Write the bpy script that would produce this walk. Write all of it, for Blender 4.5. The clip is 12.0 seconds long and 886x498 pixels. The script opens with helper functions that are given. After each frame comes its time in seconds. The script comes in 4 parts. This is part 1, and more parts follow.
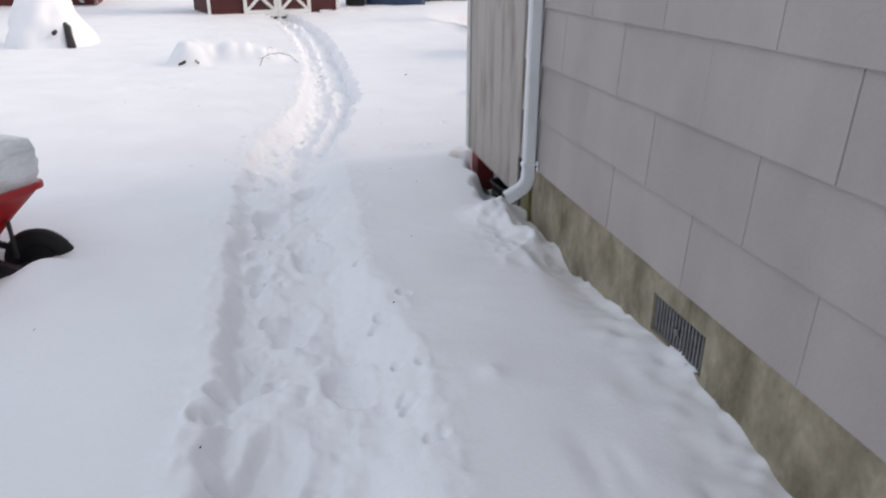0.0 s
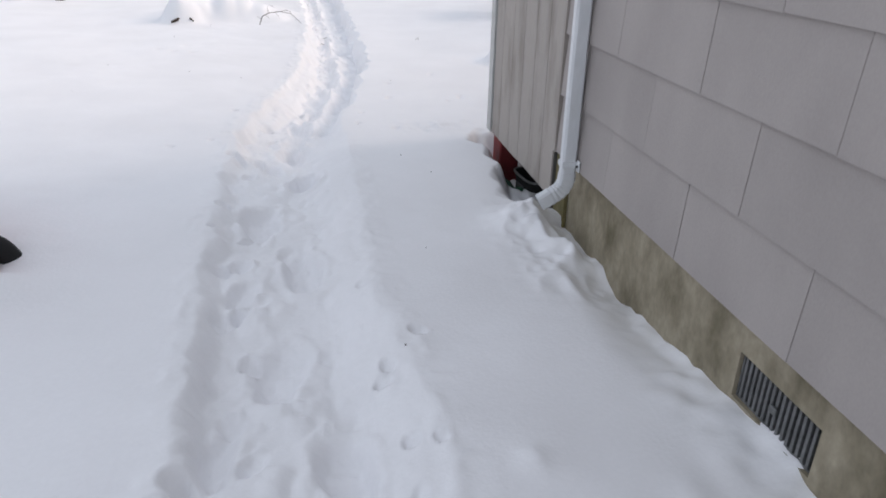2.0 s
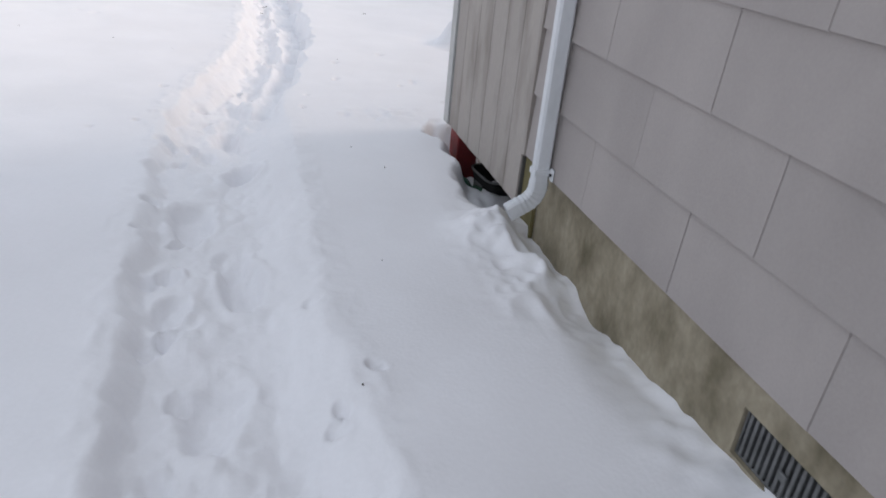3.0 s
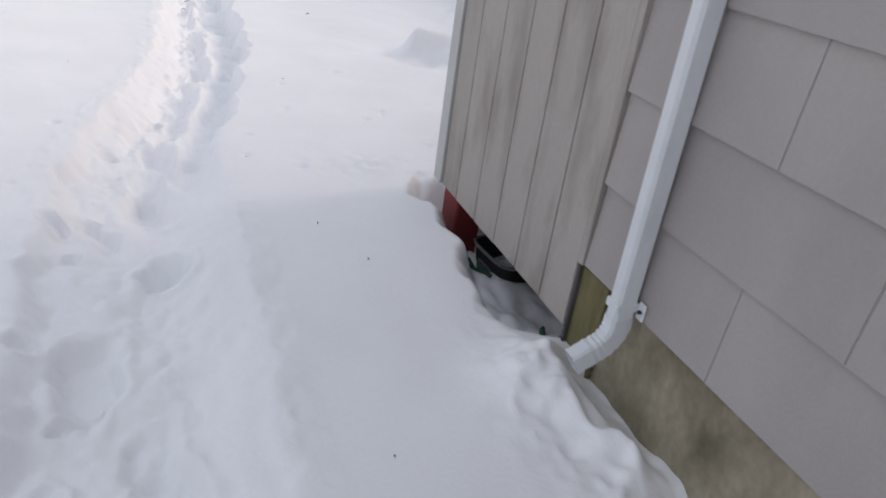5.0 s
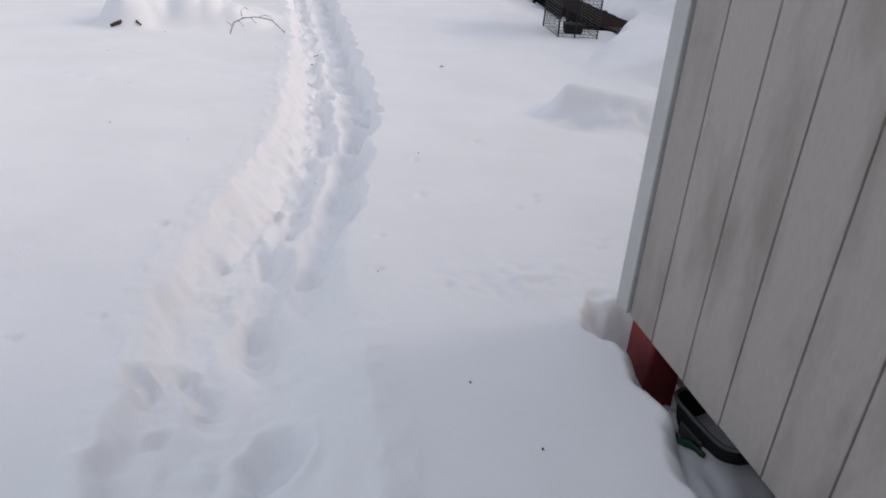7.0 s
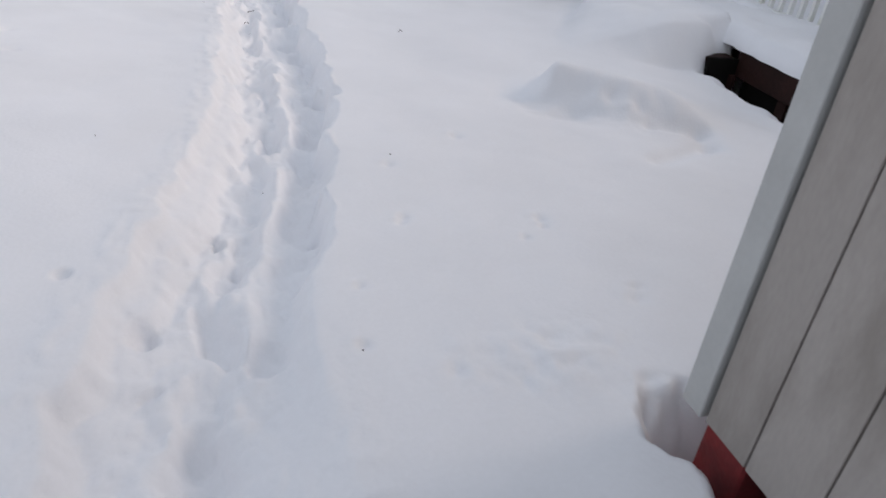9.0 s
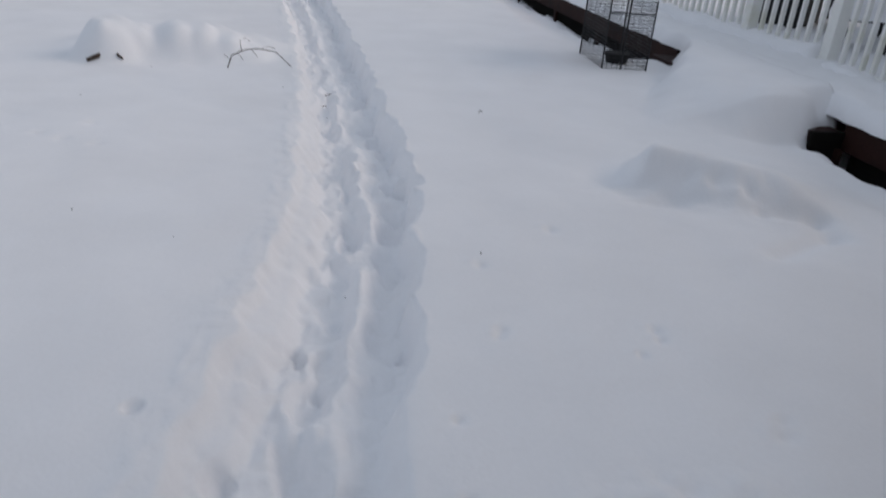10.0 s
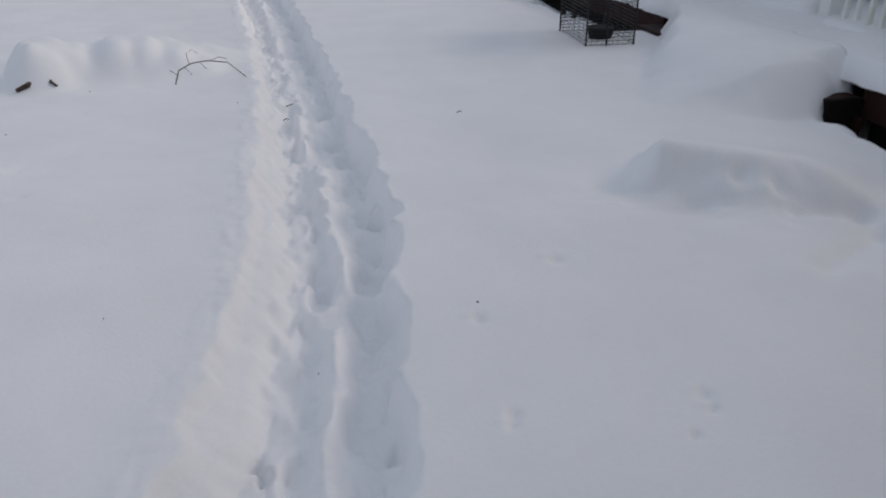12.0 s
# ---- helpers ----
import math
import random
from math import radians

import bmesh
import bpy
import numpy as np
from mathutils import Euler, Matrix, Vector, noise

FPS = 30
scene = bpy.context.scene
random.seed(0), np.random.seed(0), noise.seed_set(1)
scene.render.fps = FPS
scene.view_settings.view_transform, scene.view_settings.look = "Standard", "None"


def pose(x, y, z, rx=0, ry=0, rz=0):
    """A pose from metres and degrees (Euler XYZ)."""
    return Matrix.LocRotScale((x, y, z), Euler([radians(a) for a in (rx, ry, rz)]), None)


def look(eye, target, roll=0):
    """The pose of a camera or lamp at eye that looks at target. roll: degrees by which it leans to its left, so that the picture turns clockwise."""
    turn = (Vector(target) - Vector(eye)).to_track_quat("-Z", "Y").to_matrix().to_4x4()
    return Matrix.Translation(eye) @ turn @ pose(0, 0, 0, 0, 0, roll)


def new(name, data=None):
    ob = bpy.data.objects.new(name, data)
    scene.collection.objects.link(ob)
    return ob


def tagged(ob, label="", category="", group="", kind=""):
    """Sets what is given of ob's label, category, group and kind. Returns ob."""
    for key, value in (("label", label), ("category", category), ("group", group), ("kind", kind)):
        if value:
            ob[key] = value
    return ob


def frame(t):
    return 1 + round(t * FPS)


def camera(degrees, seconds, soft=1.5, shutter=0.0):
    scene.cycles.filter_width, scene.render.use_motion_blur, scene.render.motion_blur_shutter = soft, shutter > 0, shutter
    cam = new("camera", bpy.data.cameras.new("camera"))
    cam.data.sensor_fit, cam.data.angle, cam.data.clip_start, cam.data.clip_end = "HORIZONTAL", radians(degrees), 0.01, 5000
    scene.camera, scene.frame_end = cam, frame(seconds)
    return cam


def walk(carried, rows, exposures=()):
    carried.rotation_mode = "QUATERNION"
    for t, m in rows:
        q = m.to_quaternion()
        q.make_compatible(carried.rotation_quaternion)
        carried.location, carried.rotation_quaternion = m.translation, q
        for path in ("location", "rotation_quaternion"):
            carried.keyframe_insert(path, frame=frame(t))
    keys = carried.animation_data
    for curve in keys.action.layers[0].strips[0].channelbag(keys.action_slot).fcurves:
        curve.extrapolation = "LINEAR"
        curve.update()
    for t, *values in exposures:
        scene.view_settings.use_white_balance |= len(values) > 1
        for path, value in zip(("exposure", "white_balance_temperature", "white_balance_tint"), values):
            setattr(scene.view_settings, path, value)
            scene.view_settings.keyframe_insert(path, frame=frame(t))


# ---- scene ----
cam = camera(63.6, 12.0, soft=1.7, shutter=0.4)
PATH = [
    (0, (0.01, 0.473, 1.434), (0.385, 2.287, 0.681), -0.0),
    (0.5, (-0.004, 0.606, 1.438), (0.284, 2.389, 0.579), -0.8),
    (1, (-0.087, 0.775, 1.456), (0.353, 2.584, 0.726), 1.9),
    (1.5, (-0.048, 0.966, 1.414), (0.387, 2.762, 0.65), 2.4),
    (2, (0.066, 1.126, 1.422), (0.424, 2.899, 0.567), 1.2),
    (2.5, (0.031, 1.257, 1.424), (0.504, 2.986, 0.537), 3.8),
    (4.5, (0.069, 2.436, 1.376), (0.676, 4.092, 0.433), 7.8),
    (5, (0.044, 2.654, 1.393), (0.768, 4.275, 0.47), 8.2),
    (5.5, (0.116, 2.916, 1.373), (0.674, 4.599, 0.45), 4.0),
    (6, (0.205, 3.131, 1.42), (0.529, 4.875, 0.495), 1.1),
    (6.5, (0.161, 3.3, 1.414), (0.502, 5.066, 0.54), 2.5),
    (8.5, (0.049, 4.21, 1.406), (0.649, 5.832, 0.402), 7.2),
    (9, (0.051, 4.341, 1.407), (0.644, 5.962, 0.398), 7.3),
    (9.5, (0.133, 4.536, 1.378), (0.663, 6.175, 0.361), 5.1),
    (10, (0.012, 4.694, 1.422), (0.44, 6.442, 0.549), 4.2),
    (10.5, (-0.066, 4.835, 1.428), (0.499, 6.604, 0.684), 6.4),
    (11, (-0.075, 4.921, 1.437), (0.592, 6.665, 0.72), 8.5),
    (11.5, (0.077, 5.131, 1.394), (0.669, 6.856, 0.573), 4.5),
    (12, (0.16, 5.261, 1.418), (0.609, 6.978, 0.496), -0.7),
]
walk(cam, [(t, look(e, g, r)) for t, e, g, r in PATH], [(0.0, 0.37, 6700, 10), (2.5, 0.35, 6700, 10), (5.5, 0.26, 6750, 10.5), (6.5, 0.08, 6650, 11), (8.5, 0.0, 6600, 10),
    (9.5, -0.12, 6500, 9), (10.0, -0.45, 6300, 8), (10.5, -0.38, 6350, 8), (11.0, -0.18, 6400, 8), (11.5, -0.25, 6350, 8), (12.0, -0.52, 6350, 8)])

# ---- sky and sun: bright haze, low soft sun from behind the house ----
SUN_ELEV, SUN_AZ = 27.0, -1.0          # azimuth of the sun, degrees from +x towards +y
world = bpy.data.worlds.new("sky")
scene.world = world
world.use_nodes = True
wn = world.node_tree
sky = wn.nodes.new("ShaderNodeTexSky")
sky.sky_type = "NISHITA"
sky.sun_disc = False
sky.sun_elevation = radians(SUN_ELEV)
sky.sun_rotation = radians(90 - SUN_AZ)
sky.dust_density = 4.0
sky.air_density = 1.0
haze = wn.nodes.new("ShaderNodeHueSaturation")
haze.inputs["Saturation"].default_value = 0.45
wn.links.new(sky.outputs[0], haze.inputs["Color"])
cloud = wn.nodes.new("ShaderNodeMix")            # thin even cloud over the sky
cloud.data_type = "RGBA"
cloud.inputs[0].default_value = 0.7
cloud.inputs[7].default_value = (5.6, 6.1, 7.1, 1)
wn.links.new(haze.outputs[0], cloud.inputs[6])
wn.links.new(cloud.outputs[2], wn.nodes["Background"].inputs[0])
wn.nodes["Background"].inputs[1].default_value = 0.112
sun = new("sun", bpy.data.lights.new("sun", "SUN"))
sun.data.energy, sun.data.angle, sun.data.color = 1.15, radians(36), (1.0, 0.80, 0.68)
ca, sa, ce = math.cos(radians(SUN_AZ)), math.sin(radians(SUN_AZ)), math.cos(radians(SUN_ELEV))
sun.matrix_world = look((ca * ce * 60, sa * ce * 60, math.sin(radians(SUN_ELEV)) * 60), (0, 0, 0))


# ---- materials ----
def material(name, base, rough=0.6, metal=0.0, vary=0.0, second=None, scale=4.0, grain=0.0, grain_scale=60.0,
             bump=0.0, stretch=(1, 1, 1), per_piece=0.0, detail=6.0, edges=(0.35, 0.7), spec=0.5, extra=None):
    """A base colour blended with a second one by a stain pattern, with fine grain, relief and piece-to-piece change."""
    m = bpy.data.materials.new(name)
    m.use_nodes = True
    nt = m.node_tree
    b = nt.nodes["Principled BSDF"]
    b.inputs["Roughness"].default_value, b.inputs["Metallic"].default_value = rough, metal
    b.inputs["Specular IOR Level"].default_value = spec
    geo = nt.nodes.new("ShaderNodeNewGeometry")
    mp = nt.nodes.new("ShaderNodeMapping")
    mp.inputs["Scale"].default_value = stretch
    nt.links.new(geo.outputs["Position"], mp.inputs[0])
    big = nt.nodes.new("ShaderNodeTexNoise")
    big.inputs["Scale"].default_value, big.inputs["Detail"].default_value = scale, detail
    fine = nt.nodes.new("ShaderNodeTexNoise")
    fine.inputs["Scale"].default_value, fine.inputs["Detail"].default_value = grain_scale, 4.0
    for n in (big, fine):
        nt.links.new(mp.outputs[0], n.inputs["Vector"])
    ramp = nt.nodes.new("ShaderNodeMapRange")
    ramp.inputs["From Min"].default_value, ramp.inputs["From Max"].default_value = edges
    nt.links.new(big.outputs["Fac"], ramp.inputs["Value"])
    mix = nt.nodes.new("ShaderNodeMix")
    mix.data_type = "RGBA"
    mix.inputs[6].default_value = (*base, 1)
    mix.inputs[7].default_value = (*(second or [c * (1 - vary) for c in base]), 1)
    nt.links.new(ramp.outputs[0], mix.inputs[0])
    col = mix.outputs[2]
    hsv = nt.nodes.new("ShaderNodeHueSaturation")
    nt.links.new(col, hsv.inputs["Color"])
    g = nt.nodes.new("ShaderNodeMapRange")
    g.inputs["From Min"].default_value, g.inputs["From Max"].default_value = 0.25, 0.75
    g.inputs["To Min"].default_value, g.inputs["To Max"].default_value = 1 - grain, 1 + grain
    nt.links.new(fine.outputs["Fac"], g.inputs["Value"])
    val = g.outputs[0]
    if per_piece:
        info = nt.nodes.new("ShaderNodeObjectInfo")
        r = nt.nodes.new("ShaderNodeMapRange")
        r.inputs["To Min"].default_value, r.inputs["To Max"].default_value = 1 - per_piece, 1 + per_piece
        nt.links.new(info.outputs["Random"], r.inputs["Value"])
        mul = nt.nodes.new("ShaderNodeMath")
        mul.operation = "MULTIPLY"
        nt.links.new(val, mul.inputs[0])
        nt.links.new(r.outputs[0], mul.inputs[1])
        val = mul.outputs[0]
    nt.links.new(val, hsv.inputs["Value"])
    nt.links.new(hsv.outputs[0], b.inputs["Base Color"])
    if bump:
        bp = nt.nodes.new("ShaderNodeBump")
        bp.inputs["Strength"].default_value, bp.inputs["Distance"].default_value = 1.0, bump
        add = nt.nodes.new("ShaderNodeMath")
        add.operation = "ADD"
        nt.links.new(fine.outputs["Fac"], add.inputs[0])
        nt.links.new(big.outputs["Fac"], add.inputs[1])
        nt.links.new(add.outputs[0], bp.inputs["Height"])
        nt.links.new(bp.outputs[0], b.inputs["Normal"])
    return m


def glass_material(name):
    m = bpy.data.materials.new(name)
    m.use_nodes = True
    b = m.node_tree.nodes["Principled BSDF"]
    b.inputs["Base Color"].default_value = (0.02, 0.022, 0.025, 1)
    b.inputs["Roughness"].default_value = 0.04
    return m


SNOW = material("snow", (0.93, 0.93, 0.95), 0.55, vary=0.05, scale=1.6, grain=0.015, grain_scale=70, bump=0.0012, spec=0.2)
OLDSNOW = material("layered_old_snow", (0.84, 0.85, 0.85), 0.6, second=(0.58, 0.60, 0.60), scale=4.5, stretch=(1, 1, 4.5), grain=0.06, grain_scale=40, bump=0.004, edges=(0.42, 0.7), spec=0.2)
SHINGLE = material("grey_cement_shingle", (0.405, 0.368, 0.35), 0.75, second=(0.335, 0.304, 0.29), scale=2.4, grain=0.04, grain_scale=160, bump=0.0012, per_piece=0.035, stretch=(1, 1, 0.6))
BACKING = material("dark_joint", (0.10, 0.095, 0.09), 0.9, vary=0.3, bump=0.002)
BOARD = material("weathered_grey_board", (0.385, 0.35, 0.32), 0.75, second=(0.235, 0.208, 0.18), scale=4.0, stretch=(1, 1.6, 0.55), grain=0.05, grain_scale=60, bump=0.0015, per_piece=0.06, edges=(0.48, 0.78))
TRIM = material("white_trim", (0.50, 0.505, 0.49), 0.55, vary=0.12, scale=5, grain=0.03, bump=0.0008)
CONCRETE = material("stained_concrete", (0.36, 0.315, 0.232), 0.9, second=(0.118, 0.099, 0.056), scale=5.0, stretch=(1, 1.1, 0.75), grain=0.14, grain_scale=45, bump=0.005, edges=(0.42, 0.74))
PLY = material("green_stained_plywood", (0.21, 0.18, 0.085), 0.85, second=(0.12, 0.105, 0.045), scale=6, stretch=(1, 2, 0.4), grain=0.15, grain_scale=70, bump=0.002)
PIPE = material("white_pipe_paint", (0.67, 0.69, 0.71), 0.35, second=(0.52, 0.54, 0.54), scale=5, stretch=(1, 1, 0.5), grain=0.03, bump=0.0006, edges=(0.5, 0.8))
STEEL = material("grey_vent_metal", (0.20, 0.205, 0.205), 0.5, metal=0.5, vary=0.3, scale=14, grain=0.1)
# near-black: deep shade put into the colour of recesses and undersides
DARK = material("near_black_shade", (0.012, 0.011, 0.010), 0.95, vary=0.3, spec=0.05)
REDPOST = material("dark_red_paint", (0.22, 0.018, 0.02), 0.6, second=(0.11, 0.012, 0.014), scale=9, grain=0.12, bump=0.002)
BARN = material("barn_red_siding", (0.085, 0.016, 0.016), 0.75, second=(0.055, 0.011, 0.011), scale=3, stretch=(1, 1, 0.3), grain=0.1, bump=0.002, per_piece=0.08)
BARN2 = material("brick_red_siding", (0.14, 0.024, 0.02), 0.75, second=(0.09, 0.016, 0.014), scale=3, grain=0.1, bump=0.002)
WHITE = material("white_paint", (0.74, 0.74, 0.72), 0.5, second=(0.6, 0.6, 0.56), scale=6, grain=0.04, bump=0.001, edges=(0.5, 0.8))
VINYL = material("white_vinyl", (0.82, 0.82, 0.79), 0.4, second=(0.58, 0.58, 0.44), scale=2.6, grain=0.04, bump=0.0008, edges=(0.52, 0.78), per_piece=0.03)
BROWN = material("dark_brown_stain", (0.030, 0.0105, 0.008), 0.7, second=(0.015, 0.006, 0.005), scale=5, stretch=(2, 0.6, 1), grain=0.2, grain_scale=50, bump=0.003, spec=0.2)
WIRE = material("black_wire", (0.018, 0.018, 0.02), 0.45, metal=0.3, vary=0.2)
CARTRED = material("red_poly_tray", (0.52, 0.012, 0.014), 0.42, second=(0.33, 0.01, 0.012), scale=4, grain=0.05, bump=0.001)
RUBBER = material("black_rubber", (0.008, 0.008, 0.009), 0.8, vary=0.3, grain=0.2)
IRON = material("dark_painted_steel", (0.035, 0.033, 0.035), 0.5, metal=0.4, vary=0.3)
TWIG = material("bare_twig_bark", (0.075, 0.05, 0.038), 0.9, vary=0.4, scale=30)
GREEN = material("dark_green_plastic", (0.012, 0.07, 0.035), 0.4, vary=0.4, scale=10)
TARP = material("blue_tarp", (0.012, 0.045, 0.11), 0.45, second=(0.008, 0.025, 0.06), scale=2.5, bump=0.01)
COOLER = material("glossy_red_panel", (0.55, 0.012, 0.014), 0.3, vary=0.12, scale=2)
FENCEWOOD = material("tan_fence_wood", (0.12, 0.085, 0.06), 0.85, second=(0.07, 0.05, 0.035), scale=2, stretch=(2, 2, 0.3), grain=0.15, bump=0.003)
WING = material("grey_wing_siding", (0.27, 0.28, 0.285), 0.7, vary=0.12, scale=3, grain=0.04, bump=0.001)
ROOF = material("dark_roof_felt", (0.06, 0.06, 0.065), 0.9, vary=0.3, grain=0.2, bump=0.004)
COVER = material("black_fabric_cover", (0.015, 0.015, 0.017), 0.8, vary=0.4, scale=8, bump=0.006)
CARPAINT = material("dark_car_paint", (0.03, 0.033, 0.038), 0.3, metal=0.3, vary=0.2)
PINK = material("faded_pink_panel", (0.32, 0.16, 0.15), 0.7, vary=0.2, scale=3)
GLASS = glass_material("dark_window_glass")
SPECK = material("dry_leaf_litter", (0.06, 0.05, 0.045), 0.9, vary=0.4)


# ---- mesh helpers ----
def finish(name, bm, mat, parent=None, label="", smooth=False):
    me = bpy.data.meshes.new(name)
    bm.normal_update()
    bm.to_mesh(me)
    bm.free()
    me.materials.append(mat)
    if smooth:
        me.shade_smooth()
    ob = new(name, me)
    if parent:
        ob.parent = parent
    if label:
        ob["label"] = label
    return ob


part = finish


def empty(name, x=0, y=0, z=0, rz=0):
    ob = new(name)
    ob.empty_display_size = 0.1
    ob.matrix_basis = pose(x, y, z, 0, 0, rz)
    return ob


def add_box(bm, a, b, bevel=0.0):
    vs = bmesh.ops.create_cube(bm, size=1)["verts"]
    for v in vs:
        v.co = Vector([(p + q) / 2 + c * (q - p) for p, q, c in zip(a, b, v.co)])
    if bevel:
        es = list({e for v in vs for e in v.link_edges})
        bmesh.ops.bevel(bm, geom=es, offset=bevel, segments=1, affect="EDGES")
    return bm


def box(a, b, bevel=0.0):
    return add_box(bmesh.new(), a, b, bevel)


def add_tube(bm, points, radius, sides=8, flat=1.0, cap=True):
    """A tube along points; radius may be one number or one for each point."""
    pts = [Vector(p) for p in points]
    rad = radius if hasattr(radius, "__len__") else [radius] * len(pts)
    rings = []
    up = Vector((0.31, 0.17, 0.93)).normalized()
    for i, p in enumerate(pts):
        d = (pts[min(i + 1, len(pts) - 1)] - pts[max(i - 1, 0)]).normalized()
        if abs(d.dot(up)) > 0.95:
            up = Vector((0.9, 0.3, 0.1)).normalized()
        s = d.cross(up).normalized()
        u = s.cross(d).normalized()
        rings.append([bm.verts.new(p + (s * math.cos(a) * flat + u * math.sin(a)) * rad[i])
                      for a in (2 * math.pi * k / sides for k in range(sides))])
    for r0, r1 in zip(rings, rings[1:]):
        for k in range(sides):
            bm.faces.new((r0[k], r0[(k + 1) % sides], r1[(k + 1) % sides], r1[k]))
    if cap:
        bm.faces.new(rings[0][::-1])
        bm.faces.new(rings[-1])
    bmesh.ops.recalc_face_normals(bm, faces=bm.faces[:])
    return bm


def tube(points, radius, sides=8, flat=1.0):
    return add_tube(bmesh.new(), points, radius, sides, flat)


def prism(outline, lo, hi, axis="z"):
    """A flat outline of (a, b) pulled from lo to hi along an axis."""
    bm = bmesh.new()
    put = {"z": lambda a, b, c: (a, b, c), "y": lambda a, b, c: (a, c, b), "x": lambda a, b, c: (c, a, b)}[axis]
    r0 = [bm.verts.new(put(a, b, lo)) for a, b in outline]
    r1 = [bm.verts.new(put(a, b, hi)) for a, b in outline]
    n = len(outline)
    for k in range(n):
        bm.faces.new((r0[k], r0[(k + 1) % n], r1[(k + 1) % n], r1[k]))
    bm.faces.new(r0[::-1])
    bm.faces.new(r1)
    bmesh.ops.recalc_face_normals(bm, faces=bm.faces[:])
    return bm


def hashed(ix, iy, seed):
    h = np.sin(ix * 127.1 + iy * 311.7 + seed * 74.7) * 43758.5453
    return h - np.floor(h)


def vnoise(x, y, seed=0):
    """Smooth value noise, about -1 to 1."""
    ix, iy = np.floor(x), np.floor(y)
    fx, fy = x - ix, y - iy
    fx, fy = fx * fx * (3 - 2 * fx), fy * fy * (3 - 2 * fy)
    a = hashed(ix, iy, seed) * (1 - fx) + hashed(ix + 1, iy, seed) * fx
    b = hashed(ix, iy + 1, seed) * (1 - fx) + hashed(ix + 1, iy + 1, seed) * fx
    return 2 * (a * (1 - fy) + b * fy) - 1


def fbm(x, y, seed=0, octaves=3):
    s, amp = 0, 1.0
    for o in range(octaves):
        s = s + amp * vnoise(x * 2 ** o, y * 2 ** o, seed + 13 * o)
        amp *= 0.5
    return s


def step01(a, b, v):
    t = np.clip((v - a) / (b - a), 0, 1)
    return t * t * (3 - 2 * t)


def sheet(name, xs, ys, zs, mat):
    """A grid of heights as one smooth mesh."""
    nx, ny = len(xs), len(ys)
    gx, gy = np.meshgrid(xs, ys)
    co = np.stack([gx, gy, zs], -1).reshape(-1, 3)
    i = (np.arange(ny - 1)[:, None] * nx + np.arange(nx - 1)[None, :]).ravel()
    quads = np.stack([i, i + 1, i + nx + 1, i + nx], -1)
    me = bpy.data.meshes.new(name)
    me.vertices.add(len(co))
    me.vertices.foreach_set("co", co.ravel())
    me.loops.add(quads.size)
    me.loops.foreach_set("vertex_index", quads.ravel())
    me.polygons.add(len(quads))
    me.polygons.foreach_set("loop_start", np.arange(len(quads)) * 4)
    me.update(calc_edges=True)
    me.materials.append(mat)
    me.shade_smooth()
    return new(name, me)


def snow_cap(name, label, x0, x1, y0, y1, z, thick, round_=0.12, lump=0.03, seed=0, n=40, rz=0.0, at=(0, 0), square=3.0):
    """A heap of snow with a soft edge on a flat support at height z."""
    bm = bmesh.new()
    w, d = x1 - x0, y1 - y0
    nx, ny = max(10, int(n * w / max(w, d))), max(10, int(n * d / max(w, d)))
    us, vs = np.linspace(-1, 1, nx + 1), np.linspace(-1, 1, ny + 1)
    gu, gv = np.meshgrid(us, vs)
    px, py = (x0 + x1) / 2 + gu * w / 2, (y0 + y1) / 2 + gv * d / 2
    edge = np.minimum((1 - np.abs(gu)) * w / 2, (1 - np.abs(gv)) * d / 2)
    prof = np.clip(edge / round_, 0, 1)
    prof = (1 - (1 - prof) ** square) ** (1 / square)
    hz = z + prof * (thick + lump * fbm(px * 4, py * 4, seed))
    wobble = 0.2 * min(round_, 0.15) * (1 - prof)
    px, py = px + wobble * vnoise(px * 7, py * 7, seed + 3), py + wobble * vnoise(px * 7, py * 7, seed + 5)
    c, s = math.cos(radians(rz)), math.sin(radians(rz))
    grid = [[bm.verts.new((at[0] + c * px[j, i] - s * py[j, i], at[1] + s * px[j, i] + c * py[j, i], hz[j, i]))
             for i in range(nx + 1)] for j in range(ny + 1)]
    for j in range(ny):
        for i in range(nx):
            bm.faces.new((grid[j][i], grid[j][i + 1], grid[j + 1][i + 1], grid[j + 1][i]))
    rim = [grid[0][i] for i in range(nx + 1)] + [grid[j][nx] for j in range(1, ny + 1)] + \
          [grid[ny][i] for i in range(nx - 1, -1, -1)] + [grid[j][0] for j in range(ny - 1, 0, -1)]
    low = [bm.verts.new((v.co.x, v.co.y, z - 0.012)) for v in rim]
    for k in range(len(rim)):
        k2 = (k + 1) % len(rim)
        bm.faces.new((rim[k2], rim[k], low[k], low[k2]))
    ob = finish(name, bm, SNOW, smooth=True)
    return tagged(ob, label, "snow", kind="stuff")


# ---- snow ground, with the trodden trail ----
# edges of the trail along y: left lip, foot of the left flank, ridge between the ruts, right lip
LIP_L = [(-4, -0.36), (2.1, -0.34), (3.0, -0.33), (4.3, -0.385), (5.3, -0.355), (5.85, -0.37), (6.15, -0.34), (6.45, -0.26), (7.25, -0.09), (7.7, 0.02),
         (8.2, 0.055), (9.3, 0.13), (10.5, 0.19), (12.5, 0.17), (15, 0.10), (18, -0.14), (20, -0.38), (21.6, -0.62)]
FOOT = [(-4, -0.24), (5.0, -0.24), (5.85, -0.17), (6.47, -0.07), (7.0, 0.05), (7.4, 0.125), (8.1, 0.215), (8.8, 0.25), (10.2, 0.30), (14, 0.22), (18, 0.03), (21.6, -0.42)]
